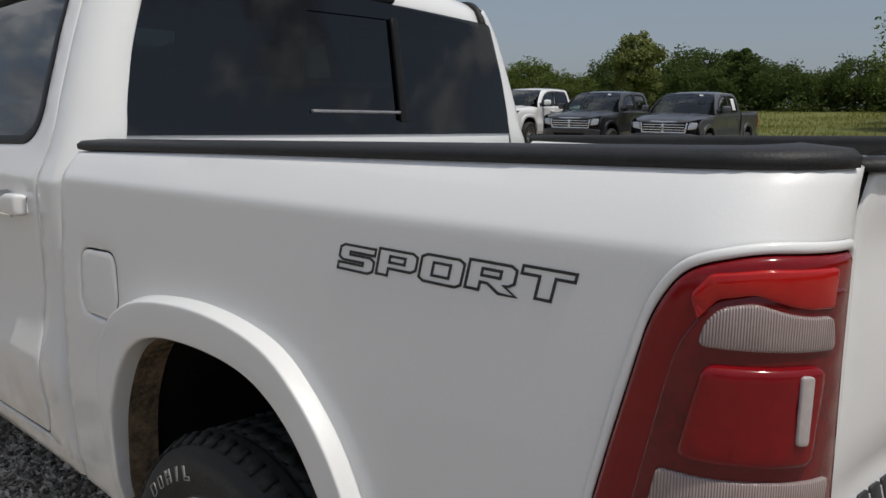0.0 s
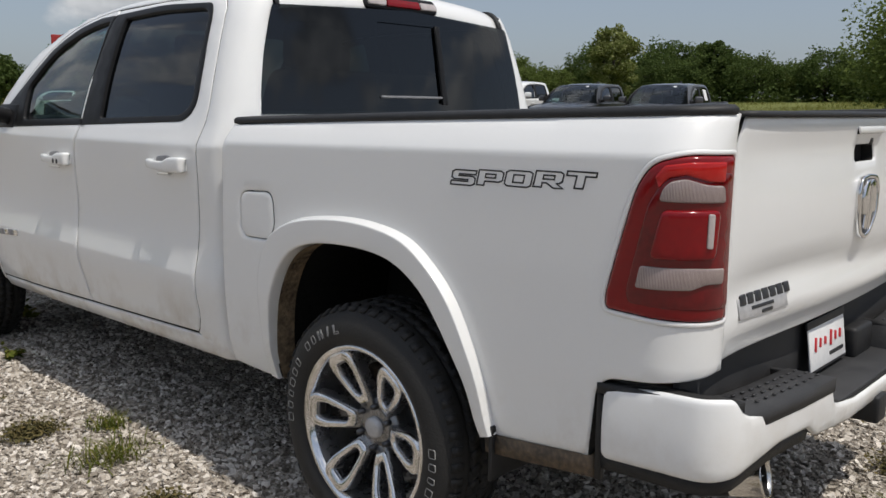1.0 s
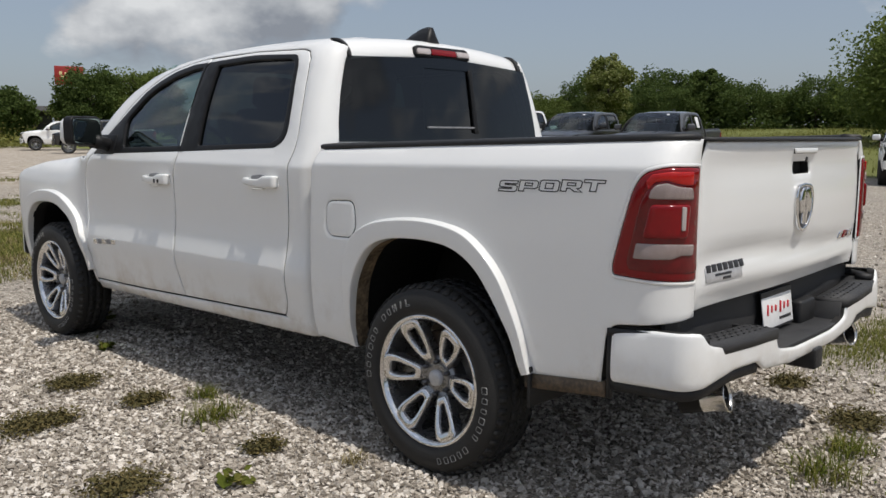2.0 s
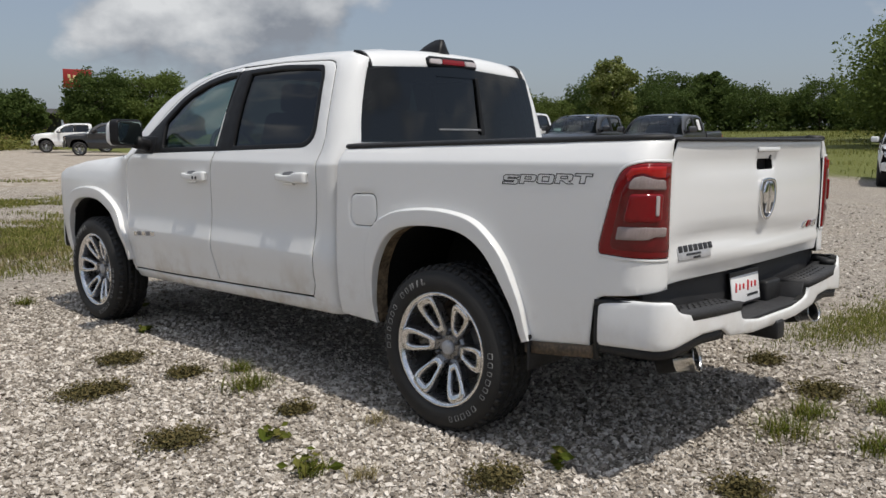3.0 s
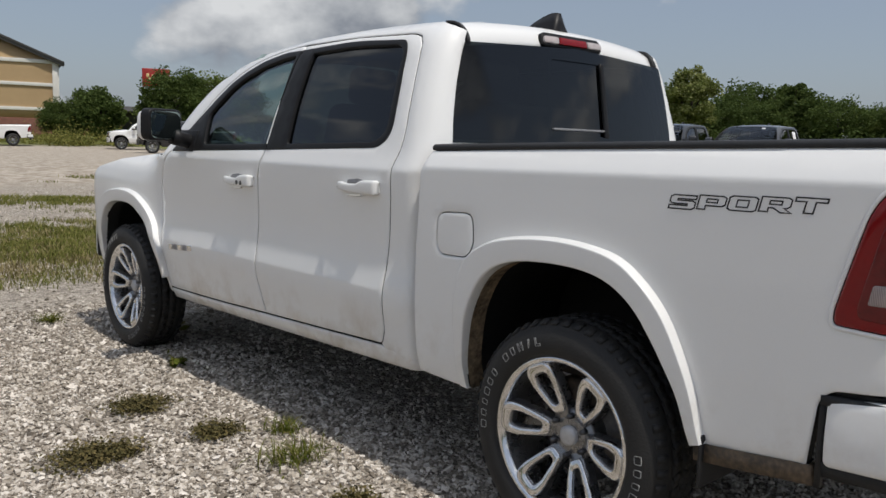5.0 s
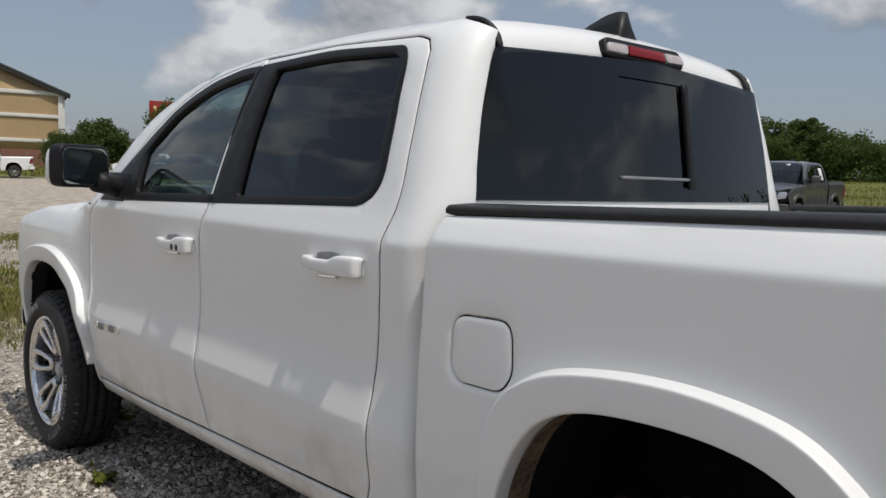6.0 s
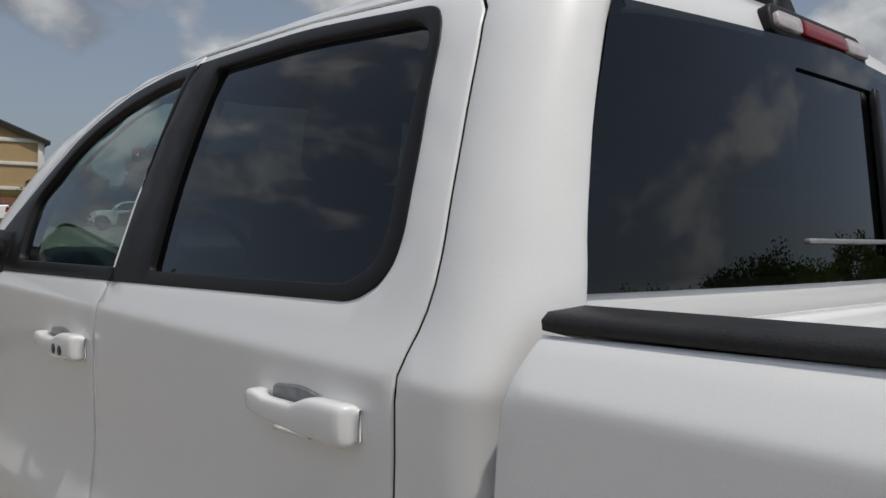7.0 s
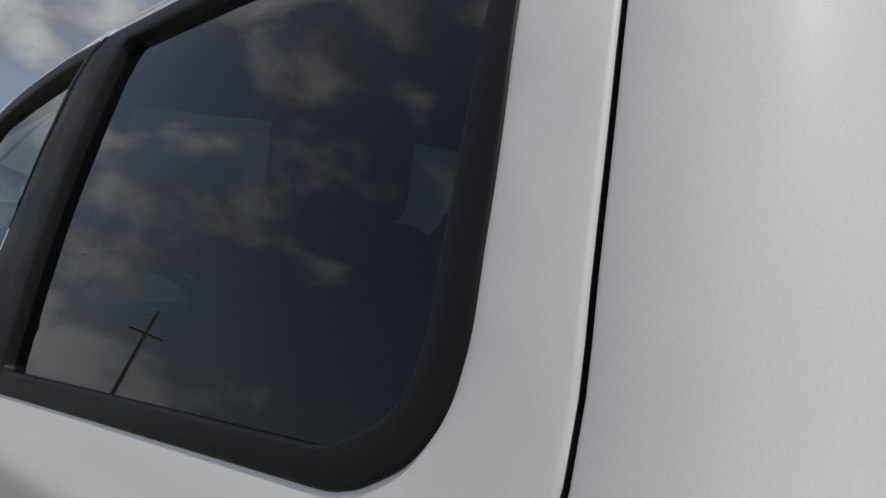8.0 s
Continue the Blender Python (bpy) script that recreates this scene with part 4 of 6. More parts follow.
for s in (-1, 1):
    pad_path = [(s * x, y, z) for x, y, z in ((0.385, -1.110, 0.700), (0.6, -1.103, 0.707), (0.78, -1.092, 0.714), (0.86, -1.078, 0.720), (0.90, -1.055, 0.730))]
    part("step_pad", sweep(pad_path, [(-0.062, -0.03), (0.085, -0.03), (0.085, 0.008), (-0.045, 0.004), (-0.062, -0.004)] if s > 0 else [(-0.085, -0.03), (0.062, -0.03), (0.062, -0.004), (0.045, 0.004), (-0.085, 0.008)]), PAD, bumper, "black ribbed plastic step pad")
    part("bumper_gap_trim", sweep([(s * 0.86, -1.115, 0.744), (s * 0.915, -1.105, 0.748), (s * 0.942, -1.07, 0.752), (s * 0.946, -1.02, 0.756), (s * 0.950, -0.92, 0.752), (s * 0.953, -0.832, 0.748)], [(-0.036, -0.02), (0.036, -0.02), (0.036, 0.006), (-0.036, 0.006)]), PLASTIC, bumper)
    # black strip added as the shadow gap between bumper end and bedside
    part("bumper_end_gap_shade", sweep([(s * 0.968, -0.836, 0.50), (s * 0.970, -0.836, 0.60), (s * 0.970, -0.836, 0.70), (s * 0.968, -0.836, 0.752)], [(-0.009, -0.008), (0.009, -0.008), (0.009, 0.008), (-0.009, 0.008)], up=(0, 1, 0)), PLASTIC, bumper)
    part("notch_cheek", flat_of(box((0.012, 0.15, 0.10), (s * 0.378, -1.095, 0.655), 0.004, turn=pose(0, 0, 0, 0, s * 22, 0))), PAD, bumper)
    for i in range(9):
        for j in range(3):
            part("tread_dot", flat_of(box((0.018, 0.008, 0.004), (s * (0.40 + 0.045 * i), -1.150 + 0.03 * j + 0.018 * (i / 9) ** 2, 0.709 + 0.016 * i / 8 - 0.001 * j), 0.0015, 1)), PAD, bumper)
part("step_well", flat_of(box((0.75, 0.16, 0.02), (0, -1.100, 0.606), 0.004)), PAD, bumper, "lowered black centre step")
part("well_back", flat_of(box((1.84, 0.02, 0.21), (0, -1.005, 0.712), 0.004)), PAD, bumper)
part("plug_cover", flat_of(box((0.17, 0.05, 0.10), (0.255, -1.05, 0.662), 0.012)), PLASTIC, bumper)
for lo, hi in ((-1.25, -0.52), (0.52, 1.25)):
    part("valance", sweep([(bump_place(s, 0.55)[0] * 0.985, bump_place(s, 0.55)[1] + 0.014, np.interp(abs(s), (0.55, 0.72, 0.80, 0.98, 1.25), (0.585, 0.592, 0.583, 0.562, 0.552))) for s in np.linspace(lo, hi, 21)], [(-0.02, -0.020), (0.0, -0.020), (0.006, 0.02), (-0.02, 0.02)]), PLASTIC, bumper, "black lower valance")
plate = part("licence_plate", flat_of(box((0.305, 0.006, 0.130), (-0.022, -1.046, 0.704), 0.002, turn=pose(0, 0, 0, -8))), PLATE, bumper, "white dealer plate with red script")
part("plate_frame", joined(*[flat_of(box(sz, at, 0.002, turn=pose(0, 0, 0, -8))) for sz, at in (((0.320, 0.010, 0.024), (-0.022, -1.035, 0.778)), ((0.320, 0.010, 0.012), (-0.022, -1.052, 0.636)))]), DECAL, plate)
for i, (x, w, h) in enumerate([(-0.115, 0.03, 0.055), (-0.075, 0.03, 0.035), (-0.035, 0.035, 0.03), (0.015, 0.035, 0.06), (0.055, 0.03, 0.035), (0.095, 0.035, 0.035)]):
    part("plate_bar", flat_of(box((w * 0.50, 0.003, h * 0.8), (x - 0.012, -1.0490, 0.715), 0.001, turn=pose(0, 0, 0, -8, 14))), PLATE_RED, plate)
part("plate_bar", flat_of(box((0.12, 0.003, 0.012), (0.045, -1.0545, 0.668), 0.001, turn=pose(0, 0, 0, -8))), DECAL, plate)
part("hitch_receiver", joined(flat_of(box((0.085, 0.22, 0.085), (0.02, -1.10, 0.52), 0.008)), flat_of(box((0.9, 0.07, 0.07), (0, -0.95, 0.53), 0.006))), PLASTIC, bumper, "black square hitch receiver")
for s in (-1, 1):
    pipe = moved(lathe([(0.050, 0.08), (0.053, 0.0), (0.057, -0.004), (0.057, -0.010), (0.049, -0.008), (0.048, 0.02)], 28), Matrix.Translation((s * 0.665, -1.125, 0.497)) @ pose(0, 0, 0, 0, 0, 90 - s * 12) @ pose(0, 0, 0, 0, 14, 0))
    ex = part("exhaust_tip", pipe, EXH, truck, "polished round exhaust tip")
    part("exhaust_bore", moved(lathe([(0.0482, 0.0), (0.0482, 0.16), (0.0, 0.16)], 20), Matrix.Translation((s * 0.665, -1.125, 0.497)) @ pose(0, 0, 0, 0, 0, 90 - s * 12) @ pose(0, 0, 0, 0, 14, 0)), DARK, ex)

# hood, nose
def hood_place(x, y):
    z = float(np.interp(y, [3.1, 3.4, 3.9, 4.22, 4.42, 4.50, 4.54], [1.284, 1.280, 1.220, 1.162, 1.112, 1.075, 1.01]))
    return x, y, z + 0.03 * (1 - (x / 0.85) ** 2) - 0.030 * max(0.0, (abs(x) - 0.74) / 0.16) ** 2 + 0.012 * math.exp(-((abs(x) - 0.42) / 0.07) ** 2)


part("hood", sheet(hood_place, [(-0.95, 3.04), (-0.93, 3.12), (-0.45, 3.34), (0, 3.38), (0.45, 3.34), (0.93, 3.12), (0.95, 3.04), (0.93, 3.2), (0.905, 3.5), (0.895, 4.12), (0.80, 4.37), (0.70, 4.50), (0.4, 4.54), (-0.4, 4.54), (-0.70, 4.50), (-0.80, 4.37), (-0.895, 4.12), (-0.905, 3.5), (-0.93, 3.2)][::-1], [], 0.06, 0.006, 0.03), WHITE_CLEAN, truck)
nose = lambda x, z: (-x, 4.52 - 0.10 * (x / 0.8) ** 2 - 0.10 * max(0, z - 0.95) ** 1, z)
grille = part("grille", sheet(nose, rounded([(-0.56, 0.80), (0.56, 0.80), (0.60, 1.06), (-0.60, 1.06)], 0.05), [], 0.06, 0.01, 0.05), DARK, truck, "black grille with bright surround")
ring = rounded([(-0.60, 0.77), (0.60, 0.77), (0.645, 1.09), (-0.645, 1.09)], 0.06)
part("grille_surround", sheet(nose, ring, [inset(ring, 0.045)], 0.05, 0.008, 0.03, proud=0.02), CHROME, grille)
for z in (0.865, 0.93, 0.995):
    part("grille_bar", sheet(nose, [(-0.56, z - 0.012), (0.56, z - 0.012), (0.56, z + 0.012), (-0.56, z + 0.012)], [], 0.08, 0.004, 0.02, proud=0.012), CHROME, grille)
part("grille_post", sheet(nose, [(-0.03, 0.80), (0.03, 0.80), (0.03, 1.06), (-0.03, 1.06)], [], 0.08, 0.004, 0.02, proud=0.016), CHROME, grille)
for s in (-1, 1):
    part("headlamp", sheet(nose, rounded([(s * 0.63, 0.86), (s * 0.86, 0.90), (s * 0.88, 1.05), (s * 0.67, 1.07)], 0.03), [], 0.04, 0.01, 0.05, proud=0.015), LAMP_CLEAR, truck, "clear headlamp")
front_b = lambda x, z: (-x, 4.58 - 0.20 * abs(x / 0.95) ** 3, z)
fb = part("front_bumper", sheet(front_b, rounded([(-0.94, 0.50), (-0.6, 0.44), (0.6, 0.44), (0.94, 0.50), (0.94, 0.74), (0.55, 0.78), (-0.55, 0.78), (-0.94, 0.74)], 0.04), [rounded([(-0.45, 0.52), (0.45, 0.52), (0.5, 0.64), (-0.5, 0.64)], 0.03)], 0.05, 0.015, 0.06), WHITE_CLEAN, truck)
part("bumper_intake", flat_of(box((1.1, 0.05, 0.2), (0, 4.48, 0.58), 0.01)), DARK, fb)
for s in (-1, 1):
    part("fog_lamp", sheet(front_b, rounded([(s * 0.62, 0.56), (s * 0.80, 0.57), (s * 0.80, 0.63), (s * 0.62, 0.63)], 0.02), [], 0.04, 0.006, 0.02, proud=0.004), DECAL, fb)
part("nose_panel", flat_of(box((1.62, 0.12, 0.60), (0, 4.32, 0.80), 0.03)), DARK, truck)

# side badge on the front doors: five unreadable bars
for i in range(5):
    y = 3.075 - 0.064 * i
    part("badge_bar", sheet(cab_place, rounded([(y, 0.700 + 0.004 * i), (y - 0.050, 0.703 + 0.004 * i), (y - 0.050, 0.736 + 0.004 * i), (y, 0.733 + 0.004 * i)], 0.006), [], 0.03, 0.002, 0.004, proud=0.006, side=-1, edge=0.012), GREY_MARK if i % 2 else CHROME, doors["front_door"][0])

# bedside lettering
GLYPHS = {"S": [[(0, 0), (.88, 0), (1, .12), (1, .50), (.88, .62), (.30, .62), (.30, .74), (1, .74), (1, 1), (.12, 1), (0, .88), (0, .50), (.12, .38), (.70, .38), (.70, .26), (0, .26)]],
          "P": [[(0, 0), (.3, 0), (.3, .28), (.88, .28), (1, .40), (1, .88), (.88, 1), (0, 1)], [(.3, .52), (.7, .52), (.7, .76), (.3, .76)]],
          "O": [[(.12, 0), (.88, 0), (1, .12), (1, .88), (.88, 1), (.12, 1), (0, .88), (0, .12)], [(.3, .26), (.7, .26), (.7, .74), (.3, .74)]],
          "R": [[(0, 0), (.3, 0), (.3, .28), (.46, .28), (.72, 0), (1.08, 0), (.80, .29), (.9, .30), (1, .42), (1, .88), (.88, 1), (0, 1)], [(.3, .52), (.7, .52), (.7, .76), (.3, .76)]],
          "T": [[(.35, 0), (.65, 0), (.65, .74), (1, .74), (1, 1), (0, 1), (0, .74), (.35, .74)]]}
for i, ch in enumerate("SPORT"):
    w, h, sh = 0.084, 0.040, 0.24
    y0 = -0.347 - 0.0932 * i
    z0 = 1.204 + 0.0040 * i
    to = lambda pts: [(y0 - (x * w + sh * y * h), z0 + y * h) for x, y in pts]
    outer, *inner = [to(g) for g in GLYPHS[ch]]
    pieces = [sheet(bed_place, inset(outer, -0.0020), [inset(outer, 0.0020)], 0.03, 0, 0.001, proud=0.0014, side=-1, edge=0.02)]
    pieces += [sheet(bed_place, inset(g, -0.0020), [inset(g, 0.0020)], 0.03, 0, 0.001, proud=0.0014, side=-1, edge=0.02) for g in inner]
    part("letter", joined(*pieces), DECAL, bedside_l, "black outlined letter " + ch, smooth=False)


# door mirrors
def mirror_unit(s):
    base = empty("door_mirror", "", "")
    base.parent = truck
    turn = pose(s * 1.116, 2.80, 1.430, 0, 0, -s * 22)
    at = lambda d: (lambda x, z: turn @ Vector((x, d, z)))
    face = lambda w, h, r: rounded([(-w, -h), (w, -h * 0.94), (w, h), (-w, h)] if s > 0 else [(-w, -h * 0.94), (w, -h), (w, h), (-w, h)], r)
    part("housing", moved(flat_of(box((0.244, 0.13, 0.172), (-s * 0.004, 0.066, 0), 0.05, 5, taper=(0.96, 0.9))), turn), WHITE_CLEAN, base)
    part("bezel", sheet(at(0.0), face(0.127, 0.090, 0.045), [], 0.04, 0.010, 0.05, edge=0.015), TRIM, base)
    part("mirror_pane", sheet(at(-0.003), face(0.111, 0.076, 0.034), [], 0.04, 0.001, 0.002, edge=0.015), MIRROR, base)
    part("arm", sweep([(s * 0.90, 2.88, 1.330), (s * 0.96, 2.87, 1.345), (s * 1.02, 2.855, 1.360), (s * 1.06, 2.84, 1.368)], circle(0.044, 12, 1.0)), TRIM, base)
    part("sail", flat_of(box((0.03, 0.24, 0.13), (s * 0.938, 2.90, 1.345), 0.01, 2, turn=pose(0, 0, 0, 0, -s * 16, 0))), TRIM, base)
    tagged(base, "white door mirror with black arm")
    return base


for s in (-1, 1):
    mirror_unit(s)

# cabin
part("cabin_floor", flat_of(box((1.72, 2.6, 0.05), (0, 2.1, 0.62), 0.0)), DARK, truck)
part("headliner", sheet(lambda x, y: (x, y, roof_place(x, y)[2] - 0.05), [(-0.70, 1.0), (0.70, 1.0), (0.70, 2.42), (-0.70, 2.42)], [], 0.12, 0, 0), SEAT, truck)


def seat(x, y, width, group_label):
    base = empty("seat", "", "")
    base.parent = truck
    tagged(base, group_label)
    part("cushion", box((width, 0.52, 0.18), (x, y + 0.22, 0.93), 0.05, 3), SEAT, base)
    part("backrest", box((width, 0.16, 0.62), (x, y - 0.10, 1.26), 0.06, 3, turn=pose(0, 0, 0, 12), taper=(0.86, 0.8)), SEAT, base)
    if width < 0.8:
        heads = [x]
    else:
        heads = [x - 0.42, x + 0.42]
    for hx in heads:
        part("headrest", box((0.27, 0.11, 0.19), (hx, y - 0.19, 1.655), 0.045, 3, turn=pose(0, 0, 0, 8)), SEAT, base)
        part("headrest_post", joined(*[sweep([(hx + q, y - 0.165, 1.50), (hx + q, y - 0.185, 1.60)], circle(0.007, 6)) for q in (-0.06, 0.06)]), CHROME, base)


seat(-0.40, 2.05, 0.54, "dark front seat")
seat(0.40, 2.05, 0.54, "dark front seat")
seat(0.0, 1.15, 1.40, "dark rear bench seat")
part("dashboard", box((1.56, 0.40, 0.30), (0, 2.98, 1.20), 0.07, 3), SEAT, truck)
wheel_ring = [(-0.40 + 0.185 * math.cos(a), 2.64 + 0.185 * math.sin(a) * 0.36, 1.30 + 0.185 * math.sin(a) * 0.93) for a in np.linspace(0, 2 * math.pi, 33)[:-1]]
sw = part("steering_wheel", sweep(wheel_ring, circle(0.016, 8), up=(0, -0.93, 0.36), closed=True), TRIM, truck)
part("wheel_hub", joined(flat_of(box((0.14, 0.06, 0.12), (-0.40, 2.655, 1.295), 0.02, 2)), flat_of(box((0.34, 0.02, 0.035), (-0.40, 2.65, 1.30), 0.008)), flat_of(box((0.06, 0.36, 0.06), (-0.40, 2.83, 1.26), 0.01))), TRIM, sw)

# frame and axle below
part("underbody", flat_of(box((1.66, 3.5, 0.16), (0, 2.35, 0.53), 0.03)), DARK, truck)
part("bed_underside", flat_of(box((0.80, 1.7, 0.10), (0, -0.15, 0.78), 0.02)), DARK, truck)
both("frame_rail", flat_of(box((0.09, 5.4, 0.15), (0.46, 1.75, 0.53), 0.01)), RUST, truck)
part("rear_axle", joined(moved(lathe([(0.05, -0.8), (0.05, -0.16), (0.14, -0.1), (0.15, 0.0), (0.14, 0.1), (0.05, 0.16), (0.05, 0.8)], 20), Matrix.Translation((0, 0, 0.405)))), RUST, truck)
both("mud_flap", flat_of(box((0.26, 0.012, 0.16), (0.86, -0.50, 0.47), 0.004)), PLASTIC, truck)
both("lower_trim", sweep([(0.955, -0.47, 0.50), (0.955, -0.60, 0.512), (0.955, -0.72, 0.525), (0.955, -0.82, 0.535)], [(-0.02, -0.035), (0.012, -0.035), (0.018, 0.018), (-0.02, 0.018)]), SPLASHED, truck, "muddy black lower edge behind the wheel")


# wheels
def wheel(m, name="wheel"):
    """A wheel whose outer face looks along +x."""
    w = empty(name, "", "")
    w.parent = truck
    w.matrix_basis = m
    tagged(w, "chrome six-spoke alloy wheel with an all-terrain tyre")
    side_p = [(0.272, 0.100), (0.279, 0.120), (0.292, 0.132), (0.316, 0.138), (0.342, 0.136), (0.366, 0.128), (0.384, 0.114), (0.392, 0.100)]
    tread_p = [(0.398, 0.096), (0.400, 0.060), (0.401, 0.052), (0.391, 0.050), (0.391, 0.042), (0.402, 0.040), (0.403, 0.006), (0.393, 0.004), (0.393, -0.004), (0.403, -0.006), (0.402, -0.040), (0.391, -0.042), (0.391, -0.050), (0.401, -0.052), (0.400, -0.060), (0.398, -0.096)]
    prof = side_p + tread_p + [(r, -h) for r, h in side_p[::-1]]
    ty = part("tyre", lathe(prof, 68), RUBBER, w, "black tyre with raised outlined lettering bars")
    lug = flat_of(box((0.036, 0.026, 0.008), (0, 0, 0), 0))
    pieces = []
    for i in range(52):
        for sgn in (-1, 1):
            a = 2 * math.pi * (i + (0.5 if sgn > 0 else 0)) / 52
            pieces.append(moved(lug, Matrix.Rotation(a, 4, "X") @ pose(sgn * 0.098, 0, 0.396, 0, sgn * 28, 0)))
        a = 2 * math.pi * i / 52
        for h in (-0.024, 0.024):
            pieces.append(moved(lug, Matrix.Rotation(a, 4, "X") @ pose(h, 0, 0.402, 0, 0, 18 if h > 0 else -18)))
    tread = part("tread_block", joined(*pieces), RUBBER, ty)
    tagged(tread, kind="stuff")
    for start, count in ((20, 12), (200, 12)):
        for i in range(count):
            a = radians(start + i * 7.2)
            if i in (5,):
                continue
            pl = lambda u, v, a=a: Matrix.Rotation(a, 4, "X") @ Vector((0.1385, u, v))
            k = 0.011 + 0.005 * ((i * 7) % 3) / 2
            o = rounded([(-k * 0.85, 0.319), (k * 0.85, 0.319), (k * 0.9, 0.346), (-k * 0.9, 0.346)], 0.006)
            if start == 20 and i < 3:
                o = [(x * 0.012, 0.318 + z * 0.030) for x, z in ([(-1, 0), (1, 0), (1, 0.3), (-0.4, 0.3), (-0.4, 1), (-1, 1)], [(-0.6, 0), (0, 0), (0.6, 1), (0, 1)], [(-1, 0), (-0.4, 0), (-0.4, 0.36), (0.4, 0.36), (0.4, 0), (1, 0), (1, 1), (0.4, 1), (0.4, 0.64), (-0.4, 0.64), (-0.4, 1), (-1, 1)])[i]]
            part("letter_bar", sheet(pl, o, [inset(o, 0.0020)], 0.04, 0, 0.003, edge=0.012), LETTER, ty, smooth=False)
    rim = part("rim", lathe([(0.260, -0.10), (0.266, 0.085), (0.277, 0.104), (0.281, 0.116), (0.275, 0.124), (0.264, 0.119), (0.256, 0.098), (0.246, 0.03), (0.236, -0.09)], 72), SILVER, w, "machined silver rim")
    part("rim_lip", lathe([(0.256, 0.102), (0.262, 0.118), (0.272, 0.1255), (0.280, 0.1235), (0.2825, 0.114)], 72), MACHINED, rim, "silver rim lip")
    face = lambda u, v: Vector((0.050 + 0.064 * min(1, max(0, (math.hypot(u, v) - 0.06) / 0.195)) ** 0.85, u, v))
    for i in range(6):
        turn = Matrix.Rotation(2 * math.pi * (i + 0.5) / 6, 4, "X")
        pl = lambda u, v, turn=turn: turn @ face(u, v)
        loop = rounded([(-0.024, 0.055), (0.024, 0.055), (0.042, 0.12), (0.058, 0.195), (0.058, 0.238), (0.036, 0.262), (-0.036, 0.262), (-0.058, 0.238), (-0.056, 0.19), (-0.042, 0.12)], 0.015)
        hole = rounded([(-0.012, 0.112), (0.012, 0.112), (0.027, 0.186), (0.024, 0.222), (-0.024, 0.222), (-0.027, 0.186)], 0.010)
        part("spoke", sheet(pl, loop, [hole], 0.03, 0.006, 0.035, edge=0.018), SILVER, rim, "silver spoke with polished face")
        part("spoke_face", sheet(lambda u, v, pl=pl, turn=turn: pl(u, v) + turn @ Vector((0.008, 0, 0)), rounded([(-0.023, 0.078), (0.023, 0.078), (0.041, 0.13), (0.057, 0.195), (0.057, 0.236), (0.036, 0.260), (-0.036, 0.260), (-0.057, 0.236), (-0.057, 0.195), (-0.041, 0.13)], 0.014), [inset(hole, -0.003)], 0.02, 0.007, 0.008, edge=0.015), MACHINED, rim, "polished chrome spoke face")
        a = 2 * math.pi * i / 6
        part("lug_nut", moved(lathe([(0.0, 0.030), (0.009, 0.028), (0.011, 0.0)], 8), Matrix.Translation((0.046, 0.070 * math.sin(a), 0.070 * math.cos(a)))), NUT, w)
    part("hub", lathe([(0.0, 0.054), (0.05, 0.054), (0.090, 0.048), (0.098, 0.03), (0.10, -0.03)], 36), SILVER, w)
    part("hub_cap", lathe([(0.0, 0.072), (0.024, 0.072), (0.034, 0.067), (0.036, 0.046)], 28), SILVER_MARK, w)
    part("brake_disc", lathe([(0.0, -0.02), (0.17, -0.02), (0.172, -0.026), (0.172, -0.04), (0.0, -0.04)], 40), STEEL, w)
    part("caliper", flat_of(box((0.06, 0.16, 0.075), (0.0, 0.0, 0.15), 0.015)), RUST, w)
    return w


WX = 0.892
for y, z in ((0.012, 0.397), (3.672, 0.388)):
    wheel(pose(-WX, y, z, -4, 0, 180))
    wheel(pose(WX, y, z, 23, 0, 0))

# ---------------------------------------------------------------- ground
def rise(x, y):
    """The lot lifts a little to the north-east, the meadow more."""
    t = min(1.0, max(0.0, (0.4 * x + 0.9 * y - 19) / 12))
    d = math.hypot(x, y)
    soft = lambda v: min(1.0, max(0.0, v)) ** 2 * (3 - 2 * min(1.0, max(0.0, v)))
    east = 0.28 * soft((x - 8) / 10) * soft((y - 5) / 5) * soft((x - 0.55 * y) / 8)
    far = 0.9 * min(1.0, max(0.0, (0.9 * x - 0.35 * y - 25) / 35))
    return 0.35 * t * t * (3 - 2 * t) + 1.3 * min(1.0, max(0.0, (d - 55) / 45)) ** 1.2 + east + far


def ground_mesh():
    rings = [0.0] + [0.6 * 1.115 ** i for i in range(80)]
    rings = [r for r in rings if r < 3000]
    n = 96
    verts, faces = [(0, 1, 0)], []
    for r in rings[1:]:
        for k in range(n):
            a = 2 * math.pi * k / n
            x, y = r * math.cos(a), 1 + r * math.sin(a)
            verts.append((x, y, rise(x, y) - 0.012))
    for k in range(n):
        faces.append((0, 1 + k, 1 + (k + 1) % n))
    for i in range(len(rings) - 2):
        for k in range(n):
            a, b = 1 + i * n, 1 + (i + 1) * n
            q = (k + 1) % n
            faces.append((a + k, b + k, b + q, a + q))
    return verts, faces


